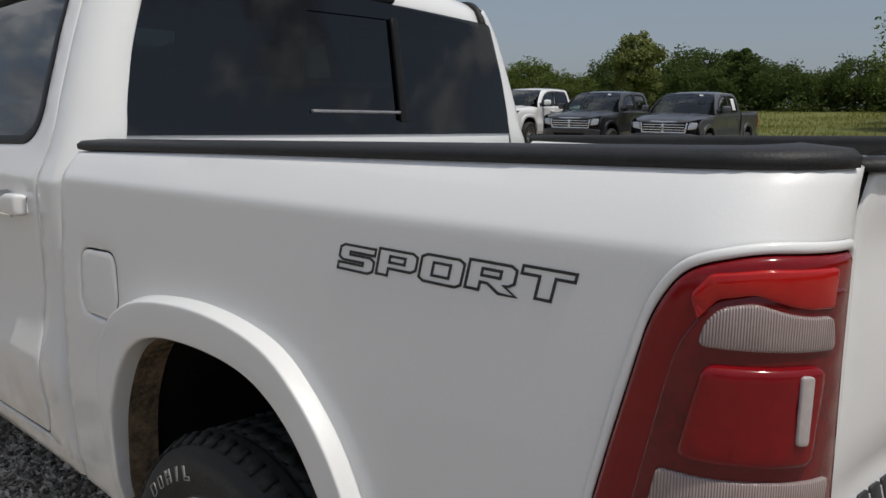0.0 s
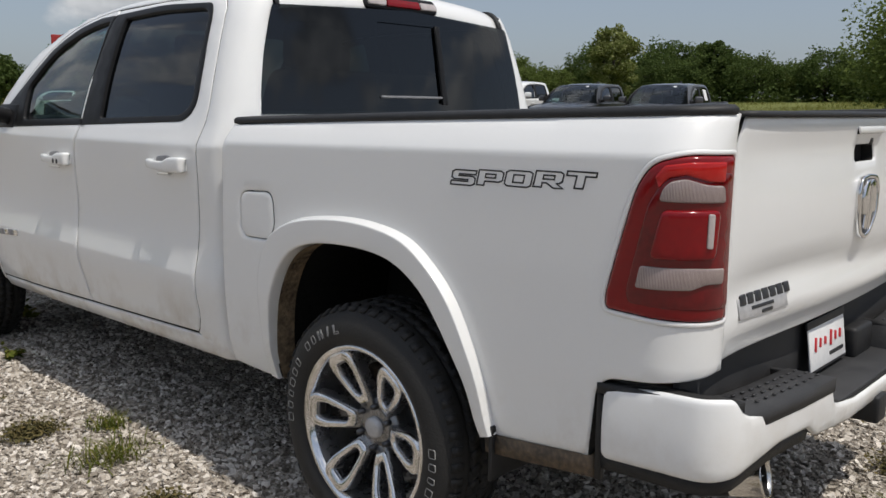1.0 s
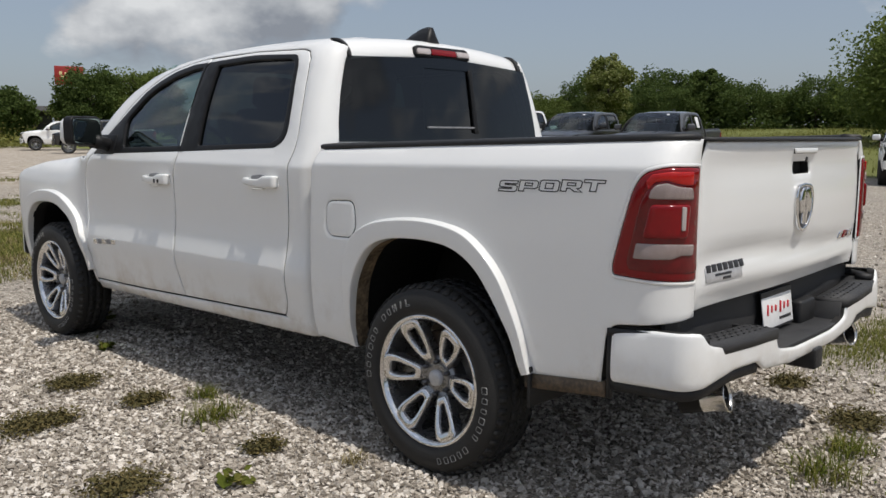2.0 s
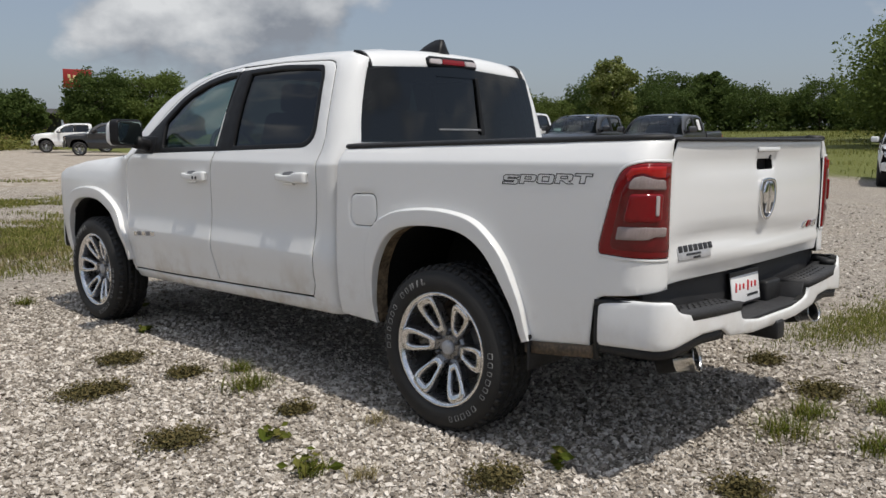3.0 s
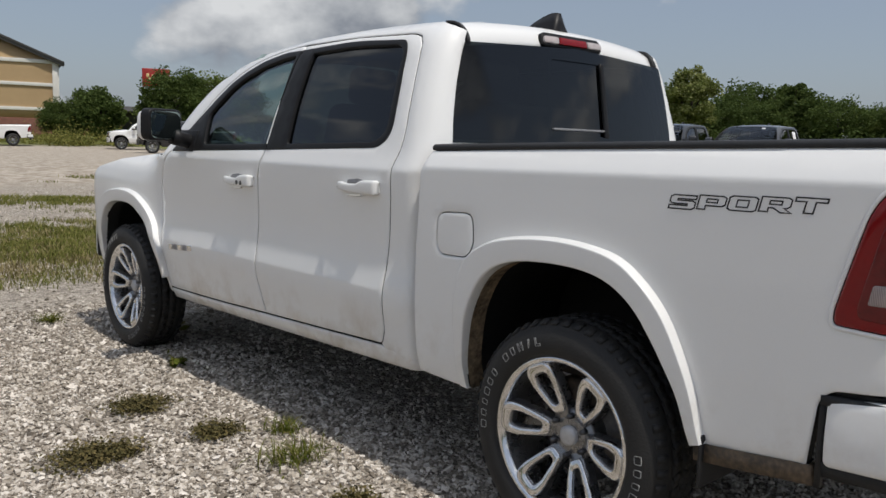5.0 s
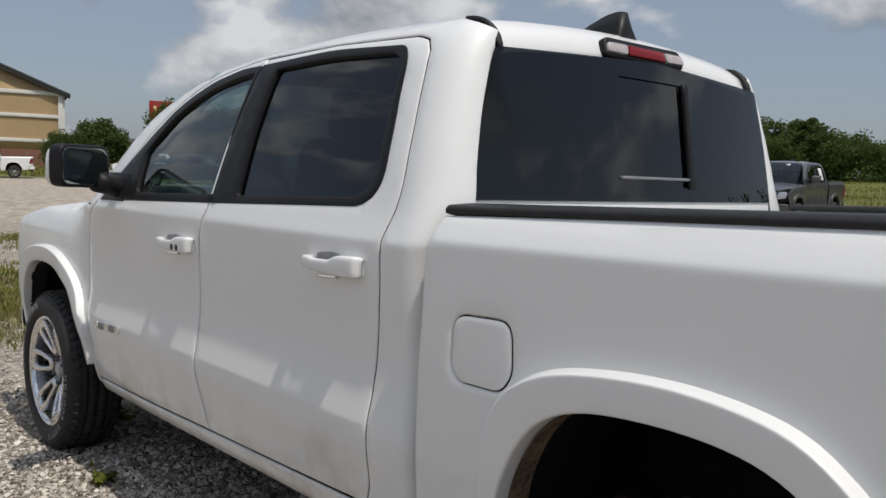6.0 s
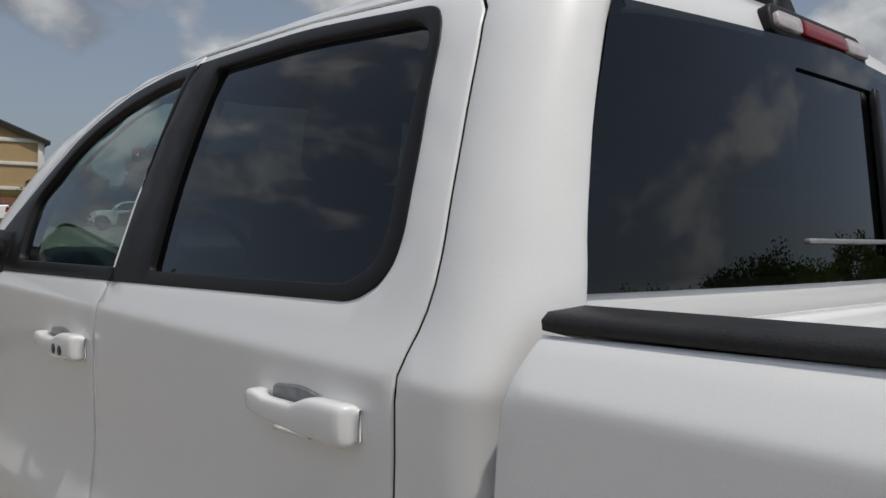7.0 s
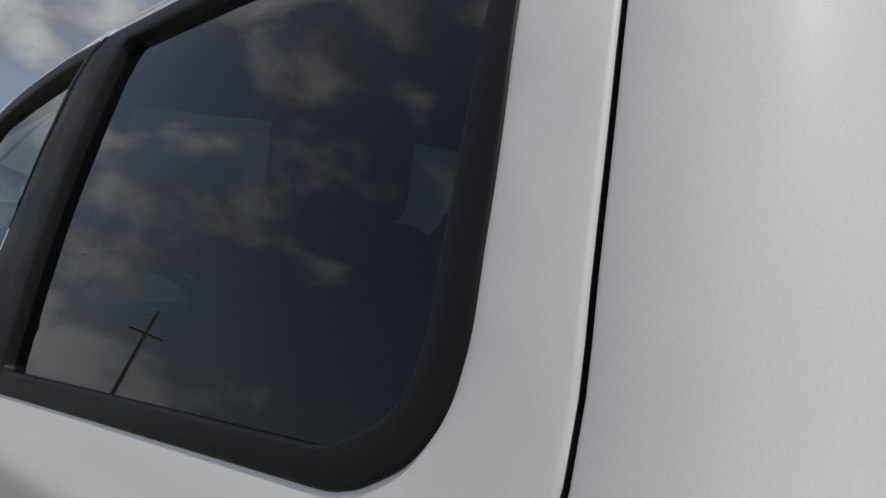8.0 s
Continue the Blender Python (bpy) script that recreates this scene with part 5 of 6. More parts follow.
def ground_material():
    m, n, l, b = material("gravel_and_grass")
    geo = n.new("ShaderNodeNewGeometry")
    pos = geo.outputs["Position"]
    stones = put(n, l, "ShaderNodeTexVoronoi", [(pos, "Vector")], Scale=62.0)
    grit = put(n, l, "ShaderNodeTexNoise", [(pos, "Vector")], Scale=90.0, Detail=4.0)
    patch = put(n, l, "ShaderNodeTexNoise", [(pos, "Vector")], Scale=0.9, Detail=7.0, Roughness=0.6)
    stone_c = ramp(n, l, stones.outputs["Color"], [(0.1, (0.22, 0.195, 0.165)), (0.5, (0.39, 0.352, 0.305)), (0.9, (0.58, 0.53, 0.465))])
    lump = put(n, l, "ShaderNodeTexNoise", [(pos, "Vector")], Scale=3.2, Detail=9.0, Roughness=0.72)
    dirt_c = ramp(n, l, lump.outputs["Fac"], [(0.34, (0.23, 0.192, 0.150)), (0.48, (0.40, 0.345, 0.282)), (0.66, (0.60, 0.54, 0.465))])
    grass_c = ramp(n, l, grit.outputs["Fac"], [(0.3, (0.10, 0.115, 0.030)), (0.7, (0.20, 0.21, 0.068))])

    def mixed(f, a, c):
        mx = n.new("ShaderNodeMix")
        mx.data_type = "RGBA"
        l.new(f, mx.inputs[0])
        l.new(a, mx.inputs[6])
        l.new(c, mx.inputs[7])
        return mx.outputs[2]
    dirt_f = put(n, l, "ShaderNodeMapRange", [(patch.outputs["Fac"], "Value")], From_Min=0.50, From_Max=0.66, To_Min=0.0, To_Max=0.5)
    c = mixed(dirt_f.outputs[0], stone_c, dirt_c)
    sp = n.new("ShaderNodeSeparateXYZ")
    l.new(pos, sp.inputs[0])

    def band(expr_x, expr_y, lo, hi):
        """A soft step across the ground along a direction."""
        d = n.new("ShaderNodeVectorMath")
        d.operation = "DOT_PRODUCT"
        d.inputs[1].default_value = (expr_x, expr_y, 0)
        l.new(pos, d.inputs[0])
        wob = n.new("ShaderNodeMath")
        wob.operation = "MULTIPLY_ADD"
        wob.inputs[1].default_value = (hi - lo) * 2.5
        l.new(patch.outputs["Fac"], wob.inputs[0])
        l.new(d.outputs["Value"], wob.inputs[2])
        return put(n, l, "ShaderNodeMapRange", [(wob.outputs[0], "Value")], From_Min=lo + (hi - lo) * 1.25, From_Max=hi + (hi - lo) * 1.25, To_Min=0.0, To_Max=1.0).outputs[0]
    # heaps and hollows of coarser and finer stone
    coarse = put(n, l, "ShaderNodeTexNoise", [(pos, "Vector")], Scale=16.0, Detail=5.0, Roughness=0.75)
    speck = ramp(n, l, coarse.outputs["Fac"], [(0.36, (0.52, 0.50, 0.48)), (0.60, (1.16, 1.15, 1.13))])
    mul = n.new("ShaderNodeMix")
    mul.data_type, mul.blend_type = "RGBA", "MULTIPLY"
    mul.inputs[0].default_value = 1.0
    l.new(c, mul.inputs[6])
    l.new(speck, mul.inputs[7])
    c = mul.outputs[2]
    # dirt apron ahead, meadow beyond and to the east
    far = band(0.35, 0.94, 20.0, 23.0)
    c = mixed(far, c, dirt_c)
    meadow = band(1.0, 0.1, 27.0, 29.0)
    c = mixed(meadow, c, grass_c)
    meadow2 = band(-0.1, 0.99, 56.0, 60.0)
    c = mixed(meadow2, c, grass_c)
    l.new(c, b.inputs["Base Color"])
    b.inputs["Roughness"].default_value = 0.95
    b.inputs["Specular IOR Level"].default_value = 0.2
    bp = put(n, l, "ShaderNodeBump", [(stones.outputs["Distance"], "Height")], Strength=0.9, Distance=0.02)
    bp.invert = True
    l.new(bp.outputs[0], b.inputs["Normal"])
    return m


GROUND = ground_material()
ground = tagged(part("ground", ground_mesh(), GROUND), "pale crushed-limestone lot running out to meadow", "ground", kind="structure")



# ---------------------------------------------------------------- gravel
def island_surface(name, stops, rough=0.9, bump=0.0, scale=40.0, spec=0.25, thin=0.0):
    """Colour that differs from piece to piece of one mesh, with grain inside each."""
    m, n, l, b = material(name)
    geo = n.new("ShaderNodeNewGeometry")
    no = put(n, l, "ShaderNodeTexNoise", [(geo.outputs["Position"], "Vector")], Scale=scale, Detail=4.0)
    add = n.new("ShaderNodeMath")
    add.operation = "MULTIPLY_ADD"
    add.inputs[1].default_value = 0.35
    l.new(no.outputs["Fac"], add.inputs[0])
    sub = n.new("ShaderNodeMath")
    sub.operation = "MULTIPLY"
    sub.inputs[1].default_value = 0.82
    l.new(geo.outputs["Random Per Island"], sub.inputs[0])
    l.new(sub.outputs[0], add.inputs[2])
    l.new(ramp(n, l, add.outputs[0], stops), b.inputs["Base Color"])
    b.inputs["Roughness"].default_value = rough
    b.inputs["Specular IOR Level"].default_value = spec
    if bump:
        bp = put(n, l, "ShaderNodeBump", [(no.outputs["Fac"], "Height")], Strength=bump, Distance=0.01)
        l.new(bp.outputs[0], b.inputs["Normal"])
    if thin:
        # leaves let some light through
        tr = n.new("ShaderNodeBsdfTranslucent")
        l.new(b.inputs["Base Color"].links[0].from_socket, tr.inputs[0])
        mx = n.new("ShaderNodeMixShader")
        mx.inputs[0].default_value = thin
        l.new(b.outputs[0], mx.inputs[1])
        l.new(tr.outputs[0], mx.inputs[2])
        l.new(mx.outputs[0], n["Material Output"].inputs[0])
    return m


STONE = island_surface("crushed_limestone", [(0.05, (0.085, 0.070, 0.054)), (0.28, (0.24, 0.207, 0.170)), (0.60, (0.46, 0.41, 0.35)), (1.0, (0.76, 0.70, 0.63))], 0.9, 0.5, 120)
rng = np.random.default_rng(7)


def fast_mesh(name, verts, quads, mat, smooth=False):
    """A mesh from numpy arrays of corners and of four-sided faces."""
    me = bpy.data.meshes.new(name)
    me.vertices.add(len(verts))
    me.vertices.foreach_set("co", np.asarray(verts, np.float32).ravel())
    k = quads.shape[1]
    me.loops.add(quads.size)
    me.loops.foreach_set("vertex_index", np.asarray(quads, np.int32).ravel())
    me.polygons.add(len(quads))
    me.polygons.foreach_set("loop_start", np.arange(0, quads.size, k, dtype=np.int32))
    me.polygons.foreach_set("use_smooth", np.full(len(quads), smooth))
    me.materials.append(mat)
    me.update(calc_edges=True)
    return me


def turns(n, tilt):
    """n random turns about z, each tipped by up to tilt."""
    a, b, c = rng.uniform(0, 2 * np.pi, n), rng.normal(0, tilt, n), rng.normal(0, tilt, n)
    ca, sa, cb, sb, cc, sc = np.cos(a), np.sin(a), np.cos(b), np.sin(b), np.cos(c), np.sin(c)
    z = np.zeros(n)
    o = np.ones(n)
    rz = np.stack([np.stack([ca, -sa, z], 1), np.stack([sa, ca, z], 1), np.stack([z, z, o], 1)], 1)
    rx = np.stack([np.stack([o, z, z], 1), np.stack([z, cb, -sb], 1), np.stack([z, sb, cb], 1)], 1)
    ry = np.stack([np.stack([cc, z, sc], 1), np.stack([z, o, z], 1), np.stack([-sc, z, cc], 1)], 1)
    return rz @ rx @ ry


CUBE = np.array([(x, y, z) for x in (-1, 1) for y in (-1, 1) for z in (-1, 1)], float)
CUBE_Q = np.array([(0, 1, 3, 2), (4, 6, 7, 5), (0, 4, 5, 1), (2, 3, 7, 6), (0, 2, 6, 4), (1, 5, 7, 3)])


def stones(n, where, size):
    """Angular chips: cubes with every corner knocked about."""
    s = np.minimum(rng.lognormal(math.log(size), 0.38, n), 2.0 * size)
    dims = np.stack([s, s * rng.uniform(0.45, 0.9, n), s * rng.uniform(0.28, 0.62, n)], 1)
    v = CUBE[None] * (1 + rng.normal(0, 0.30, (n, 8, 3))) * 0.8
    v = np.einsum("nij,nkj->nki", turns(n, 0.42), v * dims[:, None])
    p = where(n)
    z = np.array([rise(*q) for q in p]) if np.max(np.abs(p)) > 8 else np.zeros(n)
    v += np.stack([p[:, 0], p[:, 1], z - 0.008 + s * rng.uniform(0.05, 0.35, n)], 1)[:, None]
    quads = (CUBE_Q[None] + 8 * np.arange(n)[:, None, None]).reshape(-1, 4)
    return v.reshape(-1, 3), quads


def lot_near(n):
    a = np.stack([rng.uniform(-3.3, 1.8, n * 3), rng.uniform(-2.1, 5.2, n * 3)], 1)
    d = np.hypot(a[:, 0] + 1.3, (a[:, 1] - 0.3) * 0.55)
    keep = rng.random(len(a)) < np.clip(1.5 - 0.42 * d, 0.10, 1)
    hidden = (np.abs(a[:, 0]) < 0.45) & (a[:, 1] > 0.3) & (a[:, 1] < 4.6)
    return a[keep & ~(hidden & (rng.random(len(a)) < 0.8))][:n]


def lot_wide(n):
    a = np.stack([rng.uniform(-5, 16, n * 3), rng.uniform(-4, 22, n * 3)], 1)
    d = np.hypot(a[:, 0] + 1.3, a[:, 1] - 0.3)
    return a[(rng.random(len(a)) < np.clip(1.3 - d / 18, 0.05, 1)) & (d > 2.5)][:n]


for name, count, where, size in (("gravel", 82000, lot_near, 0.0088), ("gravel", 26000, lot_wide, 0.012)):
    pick = where(count)
    v, q = stones(len(pick), lambda n, pick=pick: pick, size)
    tagged(new(name, fast_mesh(name, v, q, STONE)), "loose crushed white and grey limestone gravel", "gravel", kind="stuff")

# ---------------------------------------------------------------- weeds and grass
GREEN = island_surface("weed_leaf", [(0.1, (0.06, 0.085, 0.012)), (0.5, (0.105, 0.125, 0.022)), (1.0, (0.19, 0.17, 0.05))], 0.85, spec=0.08, thin=0.25)
OLIVE = island_surface("mat_weed_leaf", [(0.1, (0.045, 0.040, 0.014)), (0.5, (0.080, 0.070, 0.024)), (1.0, (0.15, 0.115, 0.045))], 0.8)
DRY = island_surface("dry_grass", [(0.1, (0.13, 0.10, 0.045)), (0.5, (0.20, 0.165, 0.075)), (1.0, (0.30, 0.25, 0.13))], 0.8)
MEADOW = island_surface("meadow_grass", [(0.1, (0.085, 0.10, 0.022)), (0.5, (0.15, 0.16, 0.040)), (1.0, (0.25, 0.235, 0.08))], 0.9, scale=3.0, spec=0.05, thin=0.3)


def blades(n, centre, spread, height, width, lean=0.6):
    """Bent blades of three quads each, rising from a patch."""
    c = np.asarray(centre, float)
    base = np.stack([rng.normal(0, spread[0], n), rng.normal(0, spread[1], n), np.zeros(n)], 1) + c
    a = rng.uniform(0, 2 * np.pi, n)
    d = np.stack([np.cos(a), np.sin(a), np.zeros(n)], 1)
    s = np.stack([-np.sin(a), np.cos(a), np.zeros(n)], 1)
    h = height * rng.uniform(0.45, 1.15, n)[:, None]
    w = width * rng.uniform(0.6, 1.3, n)[:, None]
    ln = lean * rng.uniform(0.2, 1.3, n)[:, None]
    up = np.array([0, 0, 1.0])
    rows = []
    for t, k in ((0, 1.0), (0.4, 0.9), (0.75, 0.6), (1.0, 0.08)):
        mid = base + d * (h * ln * t ** 1.8) + up * (h * t * (1 - 0.25 * ln * t))
        rows += [mid - s * w * k, mid + s * w * k]
    v = np.stack(rows, 1).reshape(-1, 3)
    q = np.array([(0, 1, 3, 2), (2, 3, 5, 4), (4, 5, 7, 6)])
    return v, (q[None] + 8 * np.arange(n)[:, None, None]).reshape(-1, 4)


def leaves(n, centre, spread, size):
    """Small oval leaves, tipped all ways, in a low heap."""
    c = np.asarray(centre, float)
    p = np.stack([rng.normal(0, spread[0], n), rng.normal(0, spread[1], n), np.abs(rng.normal(0, spread[2], n))], 1) + c
    s = size * rng.uniform(0.6, 1.4, n)
    quad = np.array([(-1, 0, 0), (0, -0.55, 0.15), (1.1, 0, 0), (0, 0.55, 0.15)])
    v = np.einsum("nij,nkj->nki", turns(n, 0.55), quad[None] * s[:, None, None]) + p[:, None]
    return v.reshape(-1, 3), np.arange(4 * n).reshape(-1, 4)


def both_of(a, b):
    return np.concatenate([a[0], b[0]]), np.concatenate([a[1], b[1] + len(a[0])])


def weed(kind, x, y, size):
    if kind == "mat":
        vf, mat, label = leaves(int(2300 * size / 0.2), (x, y, 0.004), (size * 0.50, size * 0.42, 0.020), 0.009), OLIVE, "low brownish mat of creeping weed on the gravel"
    elif kind == "tuft":
        vf = both_of(blades(int(230 * size / 0.2), (x, y, 0), (size * 0.45, size * 0.35), 0.06 + size * 0.22, 0.0024, 1.3), leaves(120, (x, y, 0.005), (size * 0.5, size * 0.4, 0.012), 0.008))
        mat, label = GREEN, "green grass tuft growing out of the gravel"
    elif kind == "dry":
        vf, mat, label = blades(int(300 * size / 0.2), (x, y, 0), (size * 0.5, size * 0.4), 0.05, 0.002, 1.3), DRY, "dry brown grass patch on the gravel"
    else:
        vf, mat, label = leaves(26, (x, y, 0.01), (size * 0.4, size * 0.4, 0.03), 0.030), GREEN, "small broad-leaved green weed in the gravel"
    ob = new("weed", fast_mesh("weed", vf[0], vf[1], mat))
    return tagged(ob, label, "weed", kind="stuff")


for kind, x, y, size in (("mat", -1.48, 2.34, 0.15), ("mat", -1.92, 1.80, 0.17), ("mat", -1.36, 1.76, 0.11), ("tuft", -1.09, 1.60, 0.09), ("tuft", -1.24, 1.27, 0.16), ("mat", -1.33, 0.73, 0.09),
                         ("mat", -1.97, 0.78, 0.15), ("broad", -1.64, 0.49, 0.08), ("tuft", -1.77, 0.03, 0.07), ("broad", -1.74, 0.08, 0.12), ("dry", -1.15, 0.31, 0.06), ("mat", -1.30, -0.58, 0.13), ("dry", -1.64, -0.16, 0.07),
                         ("tuft", 0.10, -1.23, 0.18), ("tuft", 0.45, -1.22, 0.14), ("mat", 0.90, -1.12, 0.16), ("tuft", 0.78, -1.46, 0.13), ("tuft", 0.16, -1.62, 0.15), ("tuft", -1.18, 4.66, 0.10), ("broad", -0.98, 2.98, 0.06), ("broad", -1.0, -0.68, 0.05),
                         ("mat", -1.80, 1.77, 0.07), ("mat", -0.70, -1.36, 0.12), ("mat", 1.35, -0.62, 0.12), ("broad", -0.55, 3.9, 0.05), ("mat", -2.3, 3.4, 0.12), ("dry", -2.5, 2.2, 0.10), ("tuft", 2.2, 2.5, 0.15)):
    weed(kind, x, y, size)


def grass_patch(parts, label, mat=MEADOW):
    made = None
    for n, c, sp, h, w in parts:
        vf = blades(n, (c[0], c[1], rise(*c)), sp, h, w, 0.8)
        made = vf if made is None else both_of(made, vf)
    return tagged(new("grass", fast_mesh("grass", made[0], made[1], mat)), label, "grass", kind="stuff")


def clumps(n, centre, spread, per, h, w):
    """Many small clumps of uneven size, thrown over an uneven patch."""
    out = []
    for i in range(n):
        x, y = rng.normal(centre[0], spread[0]), rng.normal(centre[1], spread[1])
        k = rng.uniform(0.4, 1.5)
        out.append((int(per * k), (x, y), (0.12 * k + 0.05, 0.12 * k + 0.05), h * rng.uniform(0.6, 1.3), w))
    return out


grass_patch(clumps(85, (0.1, 8.9), (0.75, 1.1), 140, 0.075, 0.0045) + clumps(60, (1.6, 10.6), (0.8, 0.8), 130, 0.08, 0.006) + clumps(40, (-1.7, 9.4), (0.9, 1.0), 120, 0.07, 0.0055) + clumps(20, (-0.6, 6.6), (0.5, 0.3), 90, 0.05, 0.004), "rough green grass strip across the gravel")
grass_patch(clumps(60, (-0.1, 8.0), (0.9, 1.0), 120, 0.065, 0.0045) + clumps(20, (1.2, 10.0), (1.4, 1.0), 100, 0.08, 0.006), "dry straw grass mixed into the green strip", DRY)
grass_patch(clumps(44, (3.0, 15.9), (1.3, 0.55), 90, 0.08, 0.009) + clumps(16, (1.3, 16.8), (1.2, 0.5), 80, 0.07, 0.009), "thin green grass band in pale dirt")
grass_patch(clumps(14, (2.9, 16.4), (1.3, 1.3), 60, 0.08, 0.007) + clumps(8, (0.6, 13.6), (1.0, 1.0), 60, 0.08, 0.006) + clumps(8, (5.8, 23.0), (1.5, 1.5), 40, 0.1, 0.010), "thin grass tufts in pale dirt")
grass_patch([(4200, (3.0, -0.75), (0.5, 0.20), 0.04, 0.003), (2400, (4.3, -0.9), (0.8, 0.22), 0.04, 0.0035), (700, (2.3, -0.6), (0.25, 0.15), 0.03, 0.003)], "green grass patch beside the gravel")
dry_n = 260
far_parts = []
for i in range(dry_n):
    u, w = rng.random(), rng.random()
    x, y = 27 + 47 * u, 6 + 40 * w
    if x + y * 0.1 > 30:
        far_parts.append((90, (x, y), (1.7, 1.7), 0.20 + 0.16 * u, 0.013))
grass_patch(far_parts, "tall yellow-green meadow grass beyond the lot")
heap = None
for i in range(64):
    tall = i >= 40
    x, y = (16.5 + 5 * rng.random(), 58.5 + 4 * rng.random()) if tall else (5 + 15 * rng.random(), 60 + 12 * rng.random())
    k = rng.uniform(0.5, 1.2)
    vf = leaves(int(170 * k), (x, y, rise(x, y)), (0.7 * k, 0.6 * k, (0.62 if tall else 0.3) * k), 0.085)
    heap = vf if heap is None else both_of(heap, vf)
WEED_TALL = island_surface("tall_weed_leaf", [(0.1, (0.085, 0.10, 0.022)), (0.5, (0.16, 0.165, 0.042)), (1.0, (0.27, 0.25, 0.085))], 0.9, scale=1.5, spec=0.05, thin=0.3)
tagged(new("weed_thicket", fast_mesh("weed_thicket", heap[0], heap[1], WEED_TALL)), "tall yellow-green weeds in front of the tan building", "weeds", kind="stuff")

# ---------------------------------------------------------------- trees
BARK = surface("bark", (0.035, 0.028, 0.02), (0.10, 0.08, 0.06), 6, (0.85, 0.95), bump=0.5, fine=20)
LEAF_DARK = island_surface("dark_leaves", [(0.05, (0.055, 0.085, 0.022)), (0.5, (0.075, 0.11, 0.03)), (1.0, (0.11, 0.145, 0.042))], 0.7, scale=0.5, spec=0.12, thin=0.4)
LEAF_MID = island_surface("green_leaves", [(0.05, (0.085, 0.12, 0.028)), (0.5, (0.12, 0.16, 0.04)), (1.0, (0.165, 0.20, 0.058))], 0.7, scale=0.5, spec=0.12, thin=0.4)
LEAF_POPLAR = island_surface("pale_leaves", [(0.05, (0.08, 0.105, 0.025)), (0.5, (0.16, 0.19, 0.05)), (1.0, (0.34, 0.35, 0.15))], 0.7, scale=0.5, spec=0.15, thin=0.4)


def tree(h, r, foot, mat, label, clumps=70, per=60, leaf=0.17, round_top=0.75, name="tree", low=0.18):
    """A tapered trunk with limbs and a ragged crown of leaf clumps, h high and r wide at most."""
    t = empty(name, label, "tree", "trees round the lot")
    x0, y0 = foot
    pieces = []
    lean = rng.normal(0, 0.03, 2)
    stem = [(lean[0] * h * k, lean[1] * h * k, h * k) for k in (0, 0.12, 0.3, 0.5, 0.72)]
    sec = lambda rad: circle(rad, 8)
    verts, faces = [], []
    for i, p in enumerate(stem):
        rad = 0.032 * h * (1 - 0.8 * i / 4) * (1.35 if i == 0 else 1)
        verts += [(p[0] + a, p[1] + b, p[2]) for a, b in sec(rad)]
    for i in range(4):
        for k in range(8):
            faces.append((i * 8 + k, i * 8 + (k + 1) % 8, (i + 1) * 8 + (k + 1) % 8, (i + 1) * 8 + k))
    pieces.append((verts, faces))
    ends = []
    for i in range(9):
        a, z = rng.uniform(0, 2 * np.pi), h * rng.uniform(0.2, 0.6)
        d = r * rng.uniform(0.5, 0.85)
        e = (d * math.cos(a), d * math.sin(a), min(h * 0.9, z + h * rng.uniform(0.12, 0.32)))
        ends.append(e)
        s = (lean[0] * z, lean[1] * z, z)
        m = tuple((s[k] * 0.5 + e[k] * 0.5) + (0.04 * h if k == 2 else 0) for k in range(3))
        lv, lf = [], []
        for p, rad in ((s, 0.012 * h), (m, 0.008 * h), (e, 0.003 * h)):
            lv += [(p[0] + q * math.sin(a), p[1] - q * math.cos(a), p[2] + w) for q, w in circle(rad, 5)]
        for j in range(2):
            for k in range(5):
                lf.append((j * 5 + k, j * 5 + (k + 1) % 5, j * 5 + 5 + (k + 1) % 5, j * 5 + 5 + k))
        pieces.append((lv, lf))
    part("trunk", joined(*pieces), BARK, t)
    u = rng.normal(0, 1, (clumps, 3))
    u /= np.linalg.norm(u, axis=1, keepdims=True)
    rad = rng.uniform(0.35, 1.0, clumps) ** 0.6
    zc = h * (low + (1 - low) * 0.5)
    zr = h * (1 - low) * 0.5
    cen = np.stack([u[:, 0] * rad * r * 0.86, u[:, 1] * rad * r * 0.86, zc + u[:, 2] * rad * zr * 0.92], 1)
    top = np.clip((cen[:, 2] - zc) / zr, 0, 1)
    cen[:, :2] *= (1 - (1 - round_top) * top ** 2)[:, None]
    cr = r * rng.uniform(0.14, 0.30, clumps)
    n = clumps * per
    idx = np.repeat(np.arange(clumps), per)
    off = rng.normal(0, 1, (n, 3))
    off /= np.maximum(np.linalg.norm(off, axis=1, keepdims=True), 1e-6)
    off *= (rng.random(n) ** 0.45)[:, None]
    p = cen[idx] + off * (cr[idx] * np.ones(n))[:, None] * np.array([1.15, 1.15, 0.85])
    s = leaf * rng.uniform(0.6, 1.5, n)
    quad = np.array([(-1, 0, 0), (0.1, -0.6, 0.12), (1.15, 0, -0.1), (-0.1, 0.6, 0.12)])
    v = np.einsum("nij,nkj->nki", turns(n, 0.9), quad[None] * s[:, None, None]) + p[:, None]
    cm = fast_mesh("crown", v.reshape(-1, 3), np.arange(4 * n).reshape(-1, 4), mat)
    part("crown", cm, mat, t)
    t.matrix_world = pose(x0, y0, rise(x0, y0) - 0.05, 0, 0, rng.uniform(0, 360))
    return t


